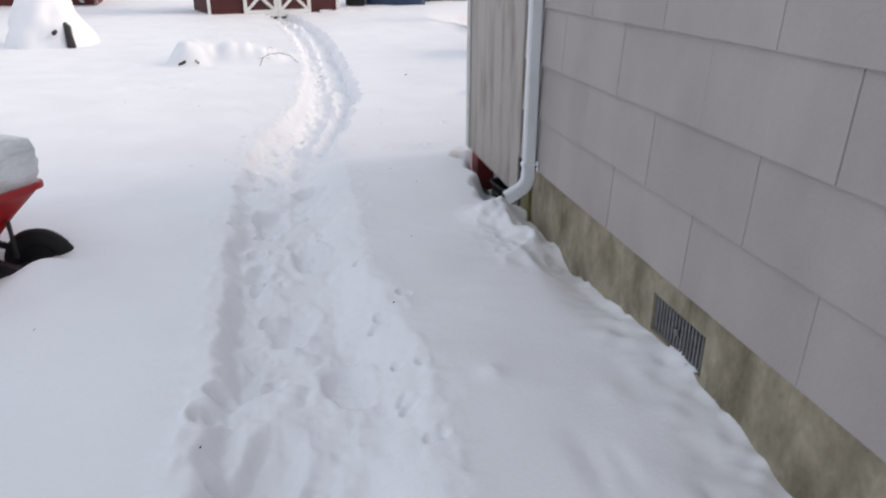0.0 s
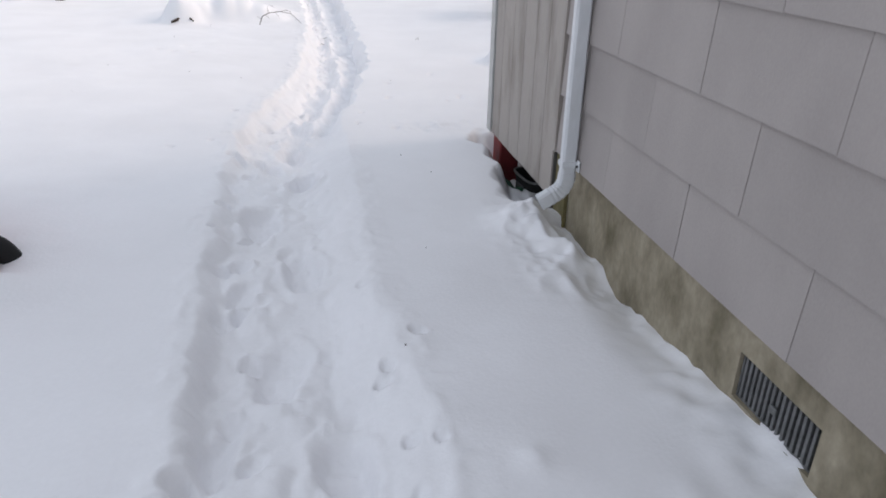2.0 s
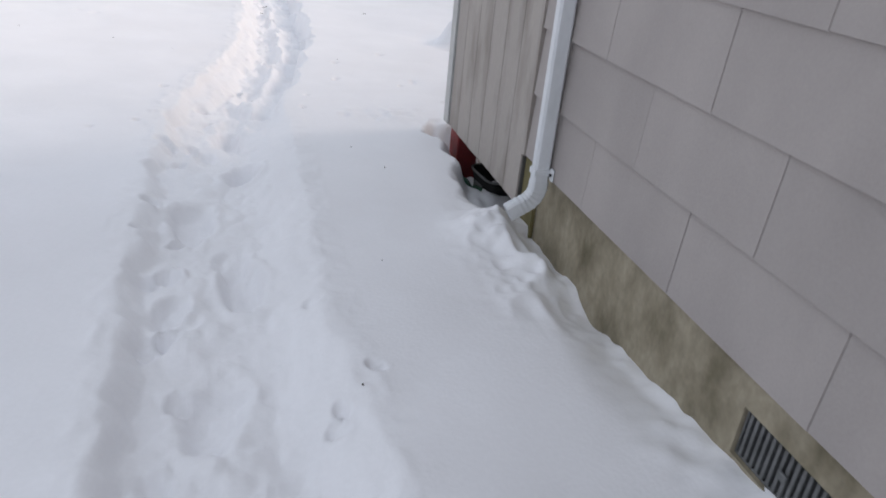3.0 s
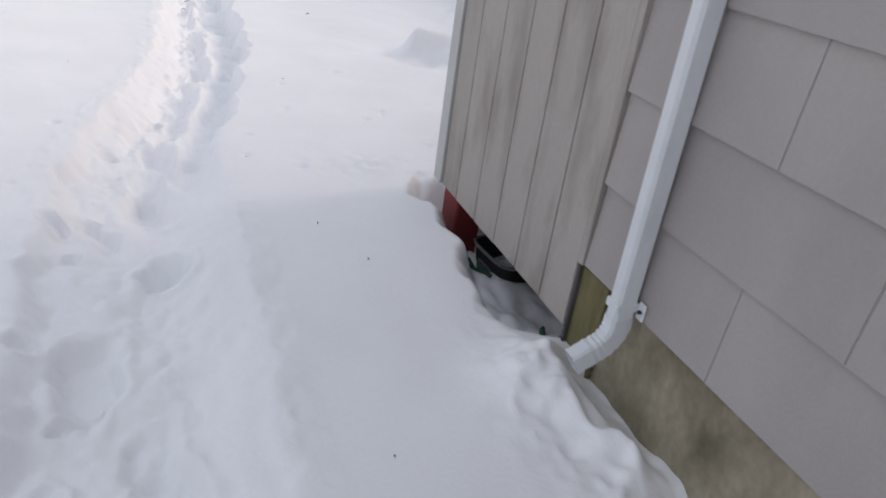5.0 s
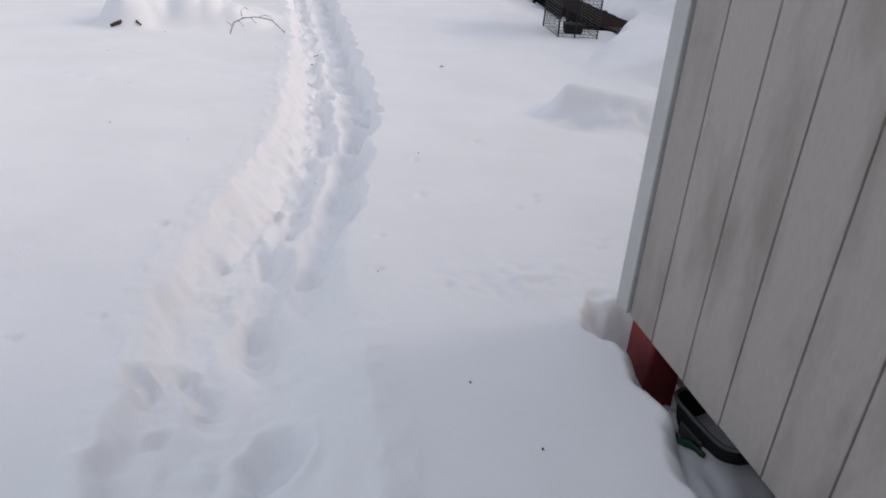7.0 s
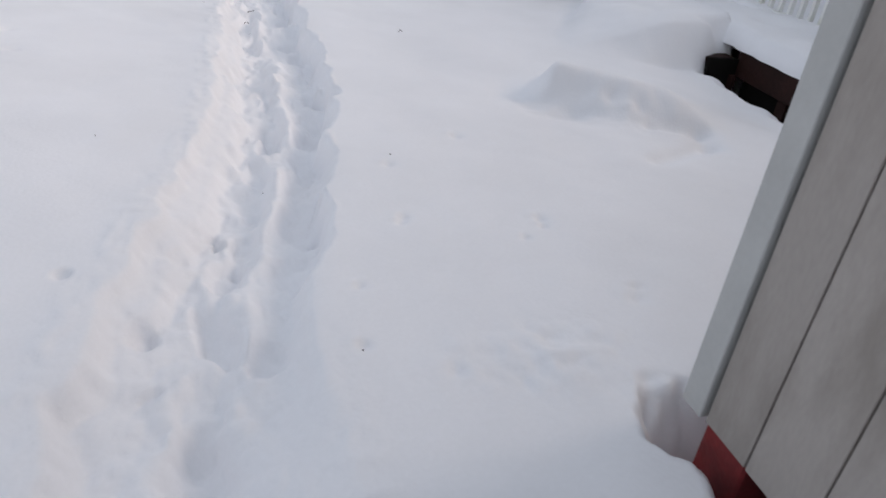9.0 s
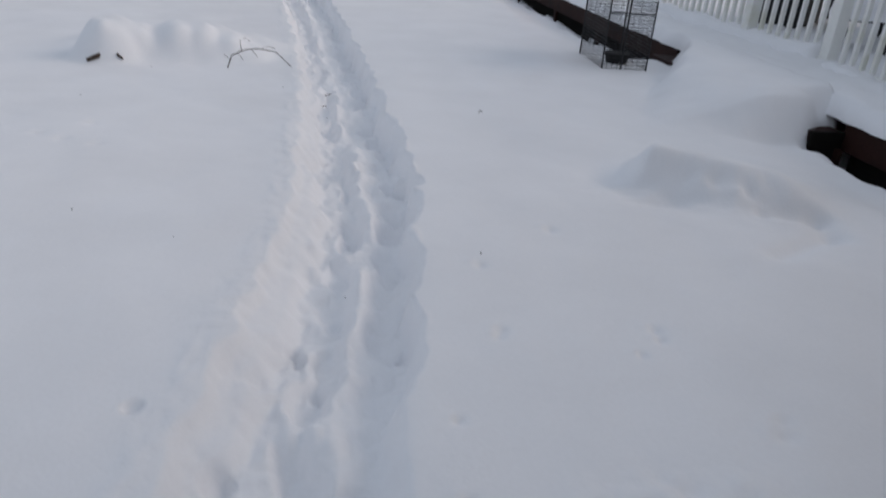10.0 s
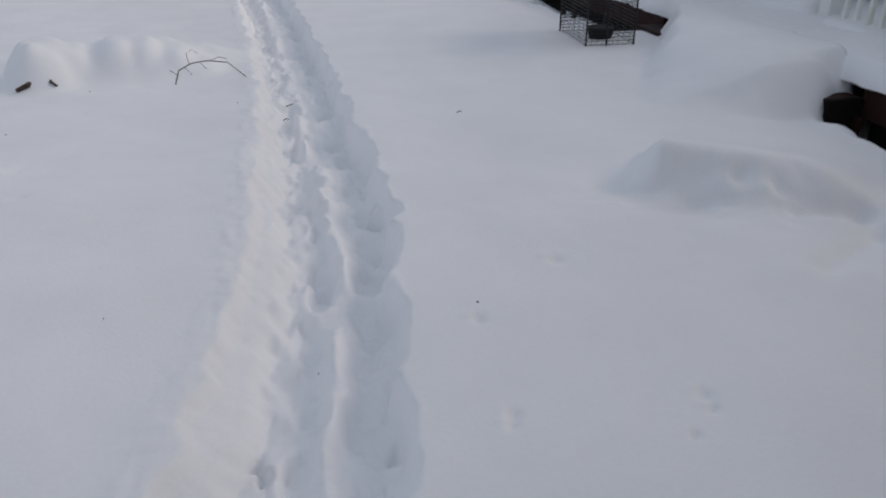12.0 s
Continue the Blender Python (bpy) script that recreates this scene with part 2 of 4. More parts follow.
RIDGE = [(-4, 0.0), (6.0, 0.08), (6.95, 0.23), (7.45, 0.34), (8.1, 0.41), (9.5, 0.435), (14, 0.43), (18, 0.26), (21.6, -0.22)]
LIP_R = [(-4, 0.34), (2.0, 0.34), (2.8, 0.38), (3.5, 0.28), (4.5, 0.29), (5.2, 0.30), (6.0, 0.285), (6.55, 0.42), (6.85, 0.49), (7.5, 0.585), (8.05, 0.70), (9, 0.745),
         (10.5, 0.775), (11.9, 0.79), (14.8, 0.76), (17.1, 0.66), (19.5, 0.40), (21.6, 0.05)]


def along(line, y):
    return np.interp(y, [p[0] for p in line], [p[1] for p in line])


# boot prints: x, y, half width, half length, turn, depth, depth of the heel hole
PRINTS = [(-0.07, 3.22, 0.10, 0.19, 0.05, 0.050, 0.045), (0.12, 2.68, 0.09, 0.18, -0.1, 0.050, 0.04), (-0.15, 2.28, 0.10, 0.20, 0.1, 0.045, 0.03), (-0.235, 2.82, 0.06, 0.13, 0.2, 0.035, 0.0),
          (0.03, 3.92, 0.085, 0.19, 0.0, 0.050, 0.05), (-0.17, 4.46, 0.095, 0.20, 0.05, 0.060, 0.05), (-0.02, 4.12, 0.07, 0.12, 0.2, 0.025, 0.0), (0.045, 5.05, 0.085, 0.12, 0.5, 0.075, 0.03),
          (-0.16, 5.32, 0.06, 0.09, -0.4, 0.04, 0.0), (-0.22, 3.72, 0.06, 0.10, 0.4, 0.04, 0.0), (-0.24, 3.98, 0.05, 0.07, 0.0, 0.045, 0.0), (-0.29, 3.52, 0.04, 0.06, 0.0, 0.03, 0.0),
          (-0.19, 6.21, 0.045, 0.05, 0.0, 0.04, 0.0), (0.16, 6.05, 0.07, 0.10, 0.3, 0.04, 0.0), (-0.01, 5.58, 0.12, 0.20, 0.1, 0.04, 0.0), (0.02, 6.9, 0.03, 0.05, 0.6, 0.035, 0.0),
          (-0.38, 4.29, 0.03, 0.025, 0.3, 0.022, 0.0), (-0.43, 6.44, 0.03, 0.03, 0.0, 0.02, 0.0), (0.04, 6.84, 0.03, 0.03, 0.0, 0.03, 0.0), (0.44, 6.84, 0.04, 0.06, 0.0, 0.03, 0.0)]
prng = random.Random(17)
yy = -1.0
while yy < 2.0:                                   # trodden stretch beside the house
    PRINTS.append((-0.17 + prng.uniform(-0.05, 0.05), yy, 0.09, 0.18, prng.uniform(-0.2, 0.2), prng.uniform(0.035, 0.055), 0.02))
    PRINTS.append((0.10 + prng.uniform(-0.05, 0.05), yy + 0.3, 0.09, 0.18, prng.uniform(-0.2, 0.2), prng.uniform(0.035, 0.055), 0.02))
    yy += 0.62
for k in range(22):                               # kicked holes along the broken side
    PRINTS.append((prng.uniform(-0.36, -0.12), prng.uniform(1.4, 5.6), prng.uniform(0.025, 0.05), prng.uniform(0.03, 0.07), prng.uniform(-1, 1), prng.uniform(0.018, 0.04), 0.0))
for k in range(10):
    PRINTS.append((prng.uniform(0.26, 0.42), prng.uniform(1.4, 4.4), prng.uniform(0.02, 0.035), prng.uniform(0.02, 0.05), prng.uniform(-1, 1), prng.uniform(0.010, 0.022), 0.0))
yy = 5.6
while yy < 20.5:                                  # two ruts across the yard
    foot, ridge, lip = (float(along(q, yy)) for q in (FOOT, RIDGE, LIP_R))
    far = min(1.0, max(0.0, (yy - 6.2) / 1.2))
    PRINTS.append(((foot + ridge) / 2 + 0.02 + prng.uniform(-0.025, 0.025), yy + prng.uniform(-0.08, 0.08), prng.uniform(0.055, 0.075), prng.uniform(0.12, 0.17), prng.uniform(-0.35, 0.2), prng.uniform(0.02, 0.045), 0.0))
    if far > 0.1:
        PRINTS.append((lip - 0.115 + prng.uniform(-0.03, 0.035), yy + 0.17 + prng.uniform(-0.07, 0.07), prng.uniform(0.07, 0.10), prng.uniform(0.12, 0.17), prng.uniform(-0.2, 0.5), far * prng.uniform(0.03, 0.06), 0.0))
    if prng.random() < 0.45:
        PRINTS.append((foot - prng.uniform(-0.02, 0.06), yy + prng.uniform(0, 0.3), prng.uniform(0.02, 0.03), prng.uniform(0.04, 0.07), prng.uniform(0.6, 1.4), prng.uniform(0.010, 0.022), 0.0))
    yy += 0.30 if yy < 14 else 0.42


def boot_print(z, x, y, px, py, half_w, half_l, a, d, heel):
    """Presses one boot print of that half width and length into the heights: flat floor, steep broken side, a little rim."""
    ix = np.ix_(np.abs(y[:, 0] - py) < 0.40, np.abs(x[0] - px) < 0.34)
    gx, gy = x[ix] - px, y[ix] - py
    if gx.size == 0:
        return z
    dx, dy = gx * math.cos(a) - gy * math.sin(a), gx * math.sin(a) + gy * math.cos(a)
    rough = 0.24 * fbm(x[ix] * 6 + 3 * px, y[ix] * 6, 55, 2) + 0.10 * vnoise(x[ix] * 24, y[ix] * 24, 56)
    r = np.sqrt((dx / half_w) ** 2 + (dy / half_l) ** 2) + rough
    z[ix] = z[ix] - 1.25 * d * (1 - step01(0.55, 1.06, r)) * (1 - 0.35 * dy / half_l) + 0.14 * d * np.exp(-((r - 1.2) / 0.16) ** 2)
    if heel:
        q = np.sqrt(((dx - 0.01) / 0.042) ** 2 + ((dy + 0.76 * half_l) / 0.036) ** 2) + 0.3 * vnoise(x[ix] * 22, y[ix] * 22, 58)
        z[ix] = z[ix] - heel * (1 - step01(0.5, 1.0, q))
    return z


def ridged(x, y, seed):
    """Noise with creases: broken lumps of snow."""
    return 1 - 2 * np.abs(vnoise(x, y, seed)) + 0.5 * (1 - 2 * np.abs(vnoise(x * 2.1, y * 2.1, seed + 7)))


def ground_height(x, y):
    z = 0.085 + 0.022 * fbm(x * 0.55, y * 0.55, 1) + 0.004 * fbm(x * 5, y * 5, 2, 2) - 0.05 * step01(8, 16, y)
    z = z + 0.006 * vnoise(x * 2.3, y * 1.4, 8)
    # trail: steep broken left lip and soft right slope beside the house, two ruts and a ridge across the yard
    near = 1 - step01(5.4, 6.7, y)
    ragged = 0.028 * fbm(x * 6, y * 6, 21, 2) + 0.012 * vnoise(x * 23, y * 23, 22)
    lip_l, foot, ridge_x, lip_r = (along(q, y) for q in (LIP_L, FOOT, RIDGE, LIP_R))
    lumps = fbm(x * 7, y * 5, 51)
    clods = 0.6 * ridged(x * 15, y * 13, 52)
    xl = x + ragged + 0.02 * fbm(y * 2.6, y * 0, 5)
    left_near = step01(-0.02, 0.075, xl - lip_l)
    left_far = 0.30 * step01(-0.015, 0.035, xl - lip_l) + 0.22 * step01(0.0, 0.7, (xl - lip_l) / np.maximum(foot - lip_l, 0.05)) + 0.48 * step01(0.5, 0.95, (xl - lip_l + 0.03 * vnoise(x * 5, y * 5, 23)) / np.maximum(foot - lip_l, 0.05))
    scal = np.abs(np.sin(y * 5.2 + 2.4 * vnoise(y * 0.9, y * 0, 31))) ** 0.6
    edge_r = lip_r + 0.005 - 0.075 * (1 - scal) + 0.02 * fbm(x * 5, y * 5, 33, 2) + 0.010 * vnoise(x * 19, y * 19, 34)
    right_far = 1 - step01(-0.06, 0.012, x - edge_r)
    right_near = 0.82 * (1 - step01(-0.24, 0.0, x - lip_r + 0.03 * fbm(x * 3, y * 3, 35))) + 0.18 * (1 - step01(-0.05, 0.02, x - lip_r + ragged))
    inside = (left_near * near + left_far * (1 - near)) * (right_near * near + right_far * (1 - near))
    ridge_w = 0.056 * (1 + 0.35 * vnoise(y * 2.2, y * 0, 45))
    ridge_z = np.exp(-((x - ridge_x - 0.035 * vnoise(y * 2.0, y * 0, 41) - 0.02 * vnoise(x * 9, y * 9, 42)) / ridge_w) ** 2) * np.clip(0.62 + 0.75 * vnoise(x * 2 + y * 2.9, y * 2.9, 46), 0, 1.1)
    far_depth = 0.155 - 0.085 * ridge_z + 0.019 * lumps + 0.015 * clods + 0.028 * vnoise(x * 2.5, y * 3.0, 49)
    near_depth = 0.088 + 0.030 * fbm(x * 3.2, y * 2.4, 50, 2) + 0.012 * lumps + 0.012 * clods
    z = z - inside * (far_depth * (1 - near) + near_depth * near)
    spoil = np.exp(-((x - lip_l + 0.06) / 0.06) ** 2) + 0.7 * near * np.exp(-((x - lip_r - 0.05) / 0.07) ** 2)
    z = z + 0.010 * spoil * np.maximum(0, 0.3 + ridged(x * 11, y * 11, 71) * 0.7)
    # boot prints
    for px, py, half_w, half_l, a, d, heel in PRINTS:
        z = boot_print(z, x, y, px, py, half_w, half_l, a, d, heel)
    # disturbed patch beside the wall
    for px, py, ax, ay, d in ((0.78, 2.02, 0.05, 0.14, 0.014), (0.86, 2.0, 0.03, 0.11, 0.010), (1.05, 1.85, 0.04, 0.06, 0.015), (0.62, 2.55, 0.05, 0.06, -0.014), (0.98, 2.35, 0.05, 0.07, -0.010)):
        z = z - d * np.exp(-(((x - px) / ax) ** 2 + ((y - py) / ay) ** 2)) * (1 + 0.4 * clods)
    # hollow along the foundation and under the boarded wall
    wall = np.where(y < 4.15, step01(0.98 + 0.06 * vnoise(y * 3, y * 0, 81), 1.27, x), 0)
    bank = 0.02 * vnoise(y * 2.4, y * 0, 83) + 0.085 * np.exp(-((y - 2.52) / 0.42) ** 2) + 0.026 * fbm(x * 5, y * 4.6, 84, 2) + 0.010 * vnoise(x * 17, y * 21, 82)
    z = z - wall * (0.042 - bank * (x < 1.5)) * step01(-3, 1, y)
    scoop = step01(4.3, 4.62, y + 0.06 * vnoise(x * 7, y * 7, 87)) * (1 - step01(5.44, 5.60, y)) * step01(1.05, 1.23, x - 0.08 * step01(4.6, 5.25, y) + 0.035 * fbm(x * 6, y * 6, 85)) * (1 - step01(2.0, 2.6, x))
    z = z - scoop * (0.22 + 0.02 * lumps + 0.022 * fbm(x * 13, y * 9, 90, 2))
    z = z + 0.10 * np.exp(-(((x - 1.06) / 0.13) ** 2 + ((y - 4.1) / 0.17) ** 2)) * (1 + 0.35 * fbm(x * 9, y * 9, 86))
    z = z + 0.05 * np.exp(-(((x - 1.17) / 0.07) ** 2 + ((y - 3.78) / 0.12) ** 2))
    z = z + 0.030 * ridged(x * 8, y * 8, 80) * np.exp(-(((x - 1.08) / 0.16) ** 2 + ((y - 3.86) / 0.36) ** 2)) * (x < 1.3)
    pit = 1 - step01(0.4, 1.2, np.sqrt(((x - 1.26) / 0.14) ** 2 + ((y - 5.5) / 0.16) ** 2) + 0.22 * fbm(x * 11, y * 11, 89, 2))
    z = z - 0.17 * pit * (x < 1.6)
    z = z + 0.024 * np.exp(-(((x - 0.95) / 0.26) ** 2 + ((y - 5.8) / 0.16) ** 2)) * fbm(x * 10, y * 10, 88)
    # broken heap of snow: a smooth plate with a torn front, a hollow with rubble before it and a curled groove
    p, q = (x - 2.3) * 0.91 - (y - 7.95) * 0.414, (x - 2.3) * 0.414 + (y - 7.95) * 0.91
    torn = q + 0.05 * fbm(x * 4, y * 4, 91) + 0.008 * vnoise(x * 12, y * 12, 93)
    plate = (1 - step01(0.05, 0.55, q)) * step01(-0.20, 0.02, torn + 0.15 * p) * step01(-0.52, -0.30, p + 0.06 * fbm(x * 4, y * 4, 94, 2)) * (1 - step01(0.25, 0.75, p))
    hollow = np.exp(-((q + 0.22) / 0.16) ** 2) * np.exp(-np.minimum(np.abs((p + 0.05) / 0.60), 3) ** 4)
    z = z + plate * (0.185 - 0.10 * p - 0.10 * q) + hollow * (0.012 * ridged(x * 6, y * 6, 92) + 0.035 * fbm(x * 3.5, y * 3.5, 90, 2) - 0.005)
    z = z - 0.03 * np.exp(-(((p + 0.60) / 0.12) ** 2 + ((q - 0.05) / 0.16) ** 2))
    for (ax, ay), (bx, by), w, d in (((2.40, 7.62), (2.68, 7.56), 0.05, 0.035), ((2.68, 7.56), (2.62, 7.38), 0.07, 0.03), ((2.62, 7.38), (2.18, 7.18), 0.06, 0.03)):
        f = np.clip(((x - ax) * (bx - ax) + (y - ay) * (by - ay)) / ((bx - ax) ** 2 + (by - ay) ** 2), 0, 1)
        z = z - d * np.exp(-((x - ax - f * (bx - ax)) ** 2 + (y - ay - f * (by - ay)) ** 2) / w ** 2)
    # snow drifted over the deck steps
    st = step01(2.5, 3.8, x + 0.10 * fbm(x * 2, y * 2, 95)) * step01(9.04, 9.26, y + 0.08 * vnoise(x * 4, y * 4, 96)) * (1 - step01(11.42, 11.78, y + 1.45 * (4.15 - np.minimum(x, 4.15)) + 0.08 * vnoise(x * 4, y * 4, 99)))
    z = z + 0.27 * st * (x < 4.3)
    st2 = np.exp(-(((x - 3.62) / 0.26) ** 2 + ((y - 8.75) / 0.26) ** 2))
    z = z + 0.05 * st2
    # dark gap under the deck
    xd = x - 0.052 * (y - 8.17)
    gap = step01(3.62, 3.95, xd + 0.10 * vnoise(x * 4, y * 5, 73) + 0.04 * vnoise(x * 13, y * 13, 74)) * (step01(11.75, 12.05, y) * (1 - step01(19.5, 20.2, y)) + step01(7.4, 8.0, y) * (1 - step01(9.15, 9.4, y)))
    z = z - gap * 0.24
    z = z - 0.13 * step01(2.85, 3.55, xd) * (step01(11.75, 12.3, y) * (1 - step01(19.5, 20.5, y)) + 0.8 * step01(7.3, 8.0, y) * (1 - step01(9.0, 9.4, y)))
    z = np.where((x > 4.06 + 0.052 * (y - 8.17)) & (y > 8.2) & (y < 20) & (x < 7.6), -0.22, z)
    # heap over the brush
    for px, py, ax, ay, hh in ((-1.37, 11.28, 0.27, 0.27, 0.30), (-1.00, 11.36, 0.24, 0.24, 0.16), (-0.78, 11.38, 0.22, 0.24, 0.17), (-0.54, 11.38, 0.22, 0.24, 0.14), (-0.28, 11.35, 0.2, 0.2, 0.10), (-1.05, 11.80, 0.7, 0.45, 0.14), (-0.45, 11.76, 0.5, 0.35, 0.11)):
        r = ((x - px) / ax) ** 2 + ((y - py) / ay) ** 2
        z = z + hh * np.exp(-np.minimum(r, 9) ** 2.0) * (1 + 0.12 * fbm(x * 5, y * 5, 97, 2)) * (1 - 0.75 * step01(0.10, 0.34, z))
    # hollow round the buried cart wheels
    for px, py in ((-1.27, 4.02), (-1.50, 3.66)):
        z = z - 0.09 * np.exp(-(((x - px + 0.1) / 0.15) ** 2 + ((y - py) / 0.16) ** 2))
    z = z + 0.09 * np.exp(-(((x + 1.15) / 0.15) ** 2 + ((y - 3.72) / 0.14) ** 2))
    # small dents
    for px, py, w in ((0.43, 5.94, 0.022), (0.79, 7.21, 0.026), (0.48, 6.26, 0.018), (1.28, 6.58, 0.02), (1.21, 7.53, 0.03), (1.29, 6.64, 0.025), (1.17, 6.50, 0.018), (0.74, 6.72, 0.024), (0.67, 5.79, 0.03),
                      (1.40, 6.05, 0.03), (1.44, 6.12, 0.022), (0.72, 6.68, 0.02), (-0.75, 5.6, 0.02), (-1.1, 9.2, 0.04), (-1.2, 8.9, 0.035), (-1.0, 8.8, 0.03), (-1.35, 9.0, 0.03), (-0.52, 5.7, 0.02)):
        z = z - 0.020 * np.exp(-(((x - px) / w) ** 2 + ((y - py) / w) ** 2)) + 0.006 * np.exp(-(((x - px + w) / w) ** 2 + ((y - py - 1.2 * w) / w) ** 2))
    # snow cleared against the sheds
    z = z + 0.05 * np.exp(-((y - 22.4) / 0.5) ** 2) * (x > 0.9) * (x < 3) * (1 + 0.5 * fbm(x * 3, y * 3, 98))
    return z


def spaced(*spans):
    out = []
    for a, b, n in spans:
        out.extend(np.linspace(a, b, n, endpoint=False))
    return np.array(out)


far_x = np.geomspace(1, 60, 16)
XS = np.concatenate([-6 - 10 * (far_x[::-1] - 1), spaced((-6, -2.0, 60), (-2.0, -0.75, 42), (-0.75, 1.35, 200), (1.35, 3.0, 66), (3.0, 4.4, 56), (4.4, 9, 40)), 9 + 10 * (far_x - 1)])
YS = np.concatenate([[-120, -60, -30, -14, -8], spaced((-4, 0.6, 20), (0.6, 3.2, 200), (3.2, 6.0, 225), (6.0, 9.5, 240), (9.5, 13, 150), (13, 20, 110), (20, 30, 50)), 30 + 10 * (np.geomspace(1, 60, 14) - 1)])
GX, GY = np.meshgrid(XS, YS)
ground = tagged(sheet("ground", XS, YS, ground_height(GX, GY), SNOW), "deep white snow with a trodden trail", "snow", kind="structure")


def snow_at(x, y):
    return float(ground_height(np.array([[x]], float), np.array([[y]], float))[0, 0])


# ---- house: wall, foundation, vent, boarded porch ----
WALL_X = 1.25
SID_B, COURSE, SH_W = 0.388, 0.2745, 0.61
WALL_TOP = SID_B + 8 * COURSE
wall = tagged(finish("wall_house", box((WALL_X + 0.012, -3.2, SID_B + 0.01), (WALL_X + 0.22, 4.286, WALL_TOP)), BACKING), "house wall clad in flat grey cement shingles", "wall", kind="structure")
foundation = tagged(finish("foundation", box((WALL_X + 0.03, -3.2, -0.4), (WALL_X + 0.25, 2.33, SID_B + 0.008)), CONCRETE), "low olive-stained concrete foundation above the snow", "foundation", kind="structure")
part("foundation_far", box((WALL_X + 0.03, 2.69, -0.4), (WALL_X + 0.25, 4.14, SID_B + 0.008)), CONCRETE, foundation)
part("foundation_sill", box((WALL_X + 0.03, 2.33, -0.4), (WALL_X + 0.25, 2.69, 0.118)), CONCRETE, foundation)
part("foundation_head", box((WALL_X + 0.03, 2.33, 0.272), (WALL_X + 0.25, 2.69, SID_B + 0.008)), CONCRETE, foundation)


def build_vent():
    v = tagged(empty("foundation_vent", WALL_X + 0.03, 2.51, 0.195), "grey slatted metal vent set into the foundation", "vent")
    # black sheet painted as the unlit space behind the slats
    part("backing", box((0.06, -0.18, -0.08), (0.075, 0.18, 0.08)), DARK, v)
    for a, b in (((0.012, -0.178, 0.068), (0.05, 0.178, 0.0768)), ((0.012, -0.178, -0.0768), (0.05, 0.178, -0.068)), ((0.012, -0.178, -0.068), (0.05, -0.171, 0.068)), ((0.012, 0.171, -0.068), (0.05, 0.178, 0.068))):
        part("frame", box(a, b, 0.002), STEEL, v)
    n = 15
    for k in range(n):
        yy = -0.155 + 0.31 * k / (n - 1)
        part("slat", box((0.008, yy - 0.0056, -0.068), (0.03, yy + 0.0056, 0.068), 0.002), STEEL, v)
    part("lever", box((-0.002, -0.012, -0.012), (0.01, 0.018, 0.012), 0.003), STEEL, v)


build_vent()

house_rest = tagged(finish("wall_return", box((WALL_X + 0.25, -3.2, -0.4), (7.5, -3.0, WALL_TOP)), SHINGLE), "grey house end wall", "wall", kind="structure")
tagged(finish("wall_north", box((WALL_X + 0.2, 5.33, -0.3), (7.6, 5.44, WALL_TOP)), BOARD), "grey boarded porch end wall", "wall", kind="structure")
roof = tagged(finish("roof", prism([(1.02, WALL_TOP - 0.02), (1.02, WALL_TOP + 0.1), (4.4, WALL_TOP + 1.3), (8.0, WALL_TOP + 0.1), (8.0, WALL_TOP - 0.02), (4.4, WALL_TOP + 1.16)], -3.5, 5.7, "y"), ROOF), "dark felt house roof", "roof", kind="structure")


def build_downspout():
    d = tagged(empty("downspout", 1.210, 4.0, 0), "white metal downspout strapped to the house corner", "downspout")
    part("pipe", box((-0.036, -0.020, 0.36), (0.03, 0.030, WALL_TOP), 0.009), PIPE, d)
    # crimped elbow bending out from the wall
    bm = bmesh.new()
    rings = []
    for k in range(19):
        f = k / 18
        a = min(1.0, max(0.0, (f - 0.12) / 0.5)) * radians(60)
        if k == 0:
            cx, cz = 0.0, 0.375
        else:
            cx, cz = cx - math.sin(a) * 0.0112, cz - math.cos(a) * 0.0112
        grow = (1.07 if k % 2 else 0.98) if 2 < k < 14 else 1.03
        ring = []
        for px, py in ((-0.037, -0.014), (-0.029, -0.021), (0.023, -0.021), (0.031, -0.014), (0.031, 0.024), (0.023, 0.031), (-0.029, 0.031), (-0.037, 0.024)):
            ring.append(bm.verts.new((cx + math.cos(a) * px * grow, py * grow, cz - math.sin(a) * px * grow)))
        rings.append(ring)
    for r0, r1 in zip(rings, rings[1:]):
        for k in range(8):
            bm.faces.new((r0[k], r0[(k + 1) % 8], r1[(k + 1) % 8], r1[k]))
    bmesh.ops.recalc_face_normals(bm, faces=bm.faces[:])
    elbow = part("elbow", bm, PIPE, d, "crimped white elbow turned out over the snow")
    m = elbow.modifiers.new("wall", "SOLIDIFY")
    m.thickness = 0.002
    part("strap", box((-0.040, -0.024, 0.403), (0.033, 0.034, 0.430), 0.003), PIPE, d)
    tab = part("strap_tab", box((0.025, -0.054, 0.388), (0.033, -0.0245, 0.441), 0.003), PIPE, d)
    part("screw", tube([(0.018, -0.041, 0.415), (0.026, -0.041, 0.415)], 0.006, 8), IRON, tab)


build_downspout()

porch = tagged(empty("wall_porch", WALL_X, 4.29, 0), "grey weathered vertical-board porch wall over a gap", "wall", kind="structure")
part("backing", box((0.012, 0.0, 0.2), (0.11, 1.16, WALL_TOP)), BACKING, porch)
SEAMS = [4.294, 4.47, 4.668, 4.866, 5.066, 5.272, 5.438]
for k, (a, b) in enumerate(zip(SEAMS, SEAMS[1:])):
    part("board", box((-0.012, a + 0.003 - 4.29, 0.146 + 0.002 * (k % 3)), (0.011, b - 0.003 - 4.29, WALL_TOP), 0.002), BOARD, porch)
part("corner_trim", box((-0.022, 1.159, 0.150), (0.07, 1.242, WALL_TOP), 0.003), TRIM, porch, "pale painted corner board")
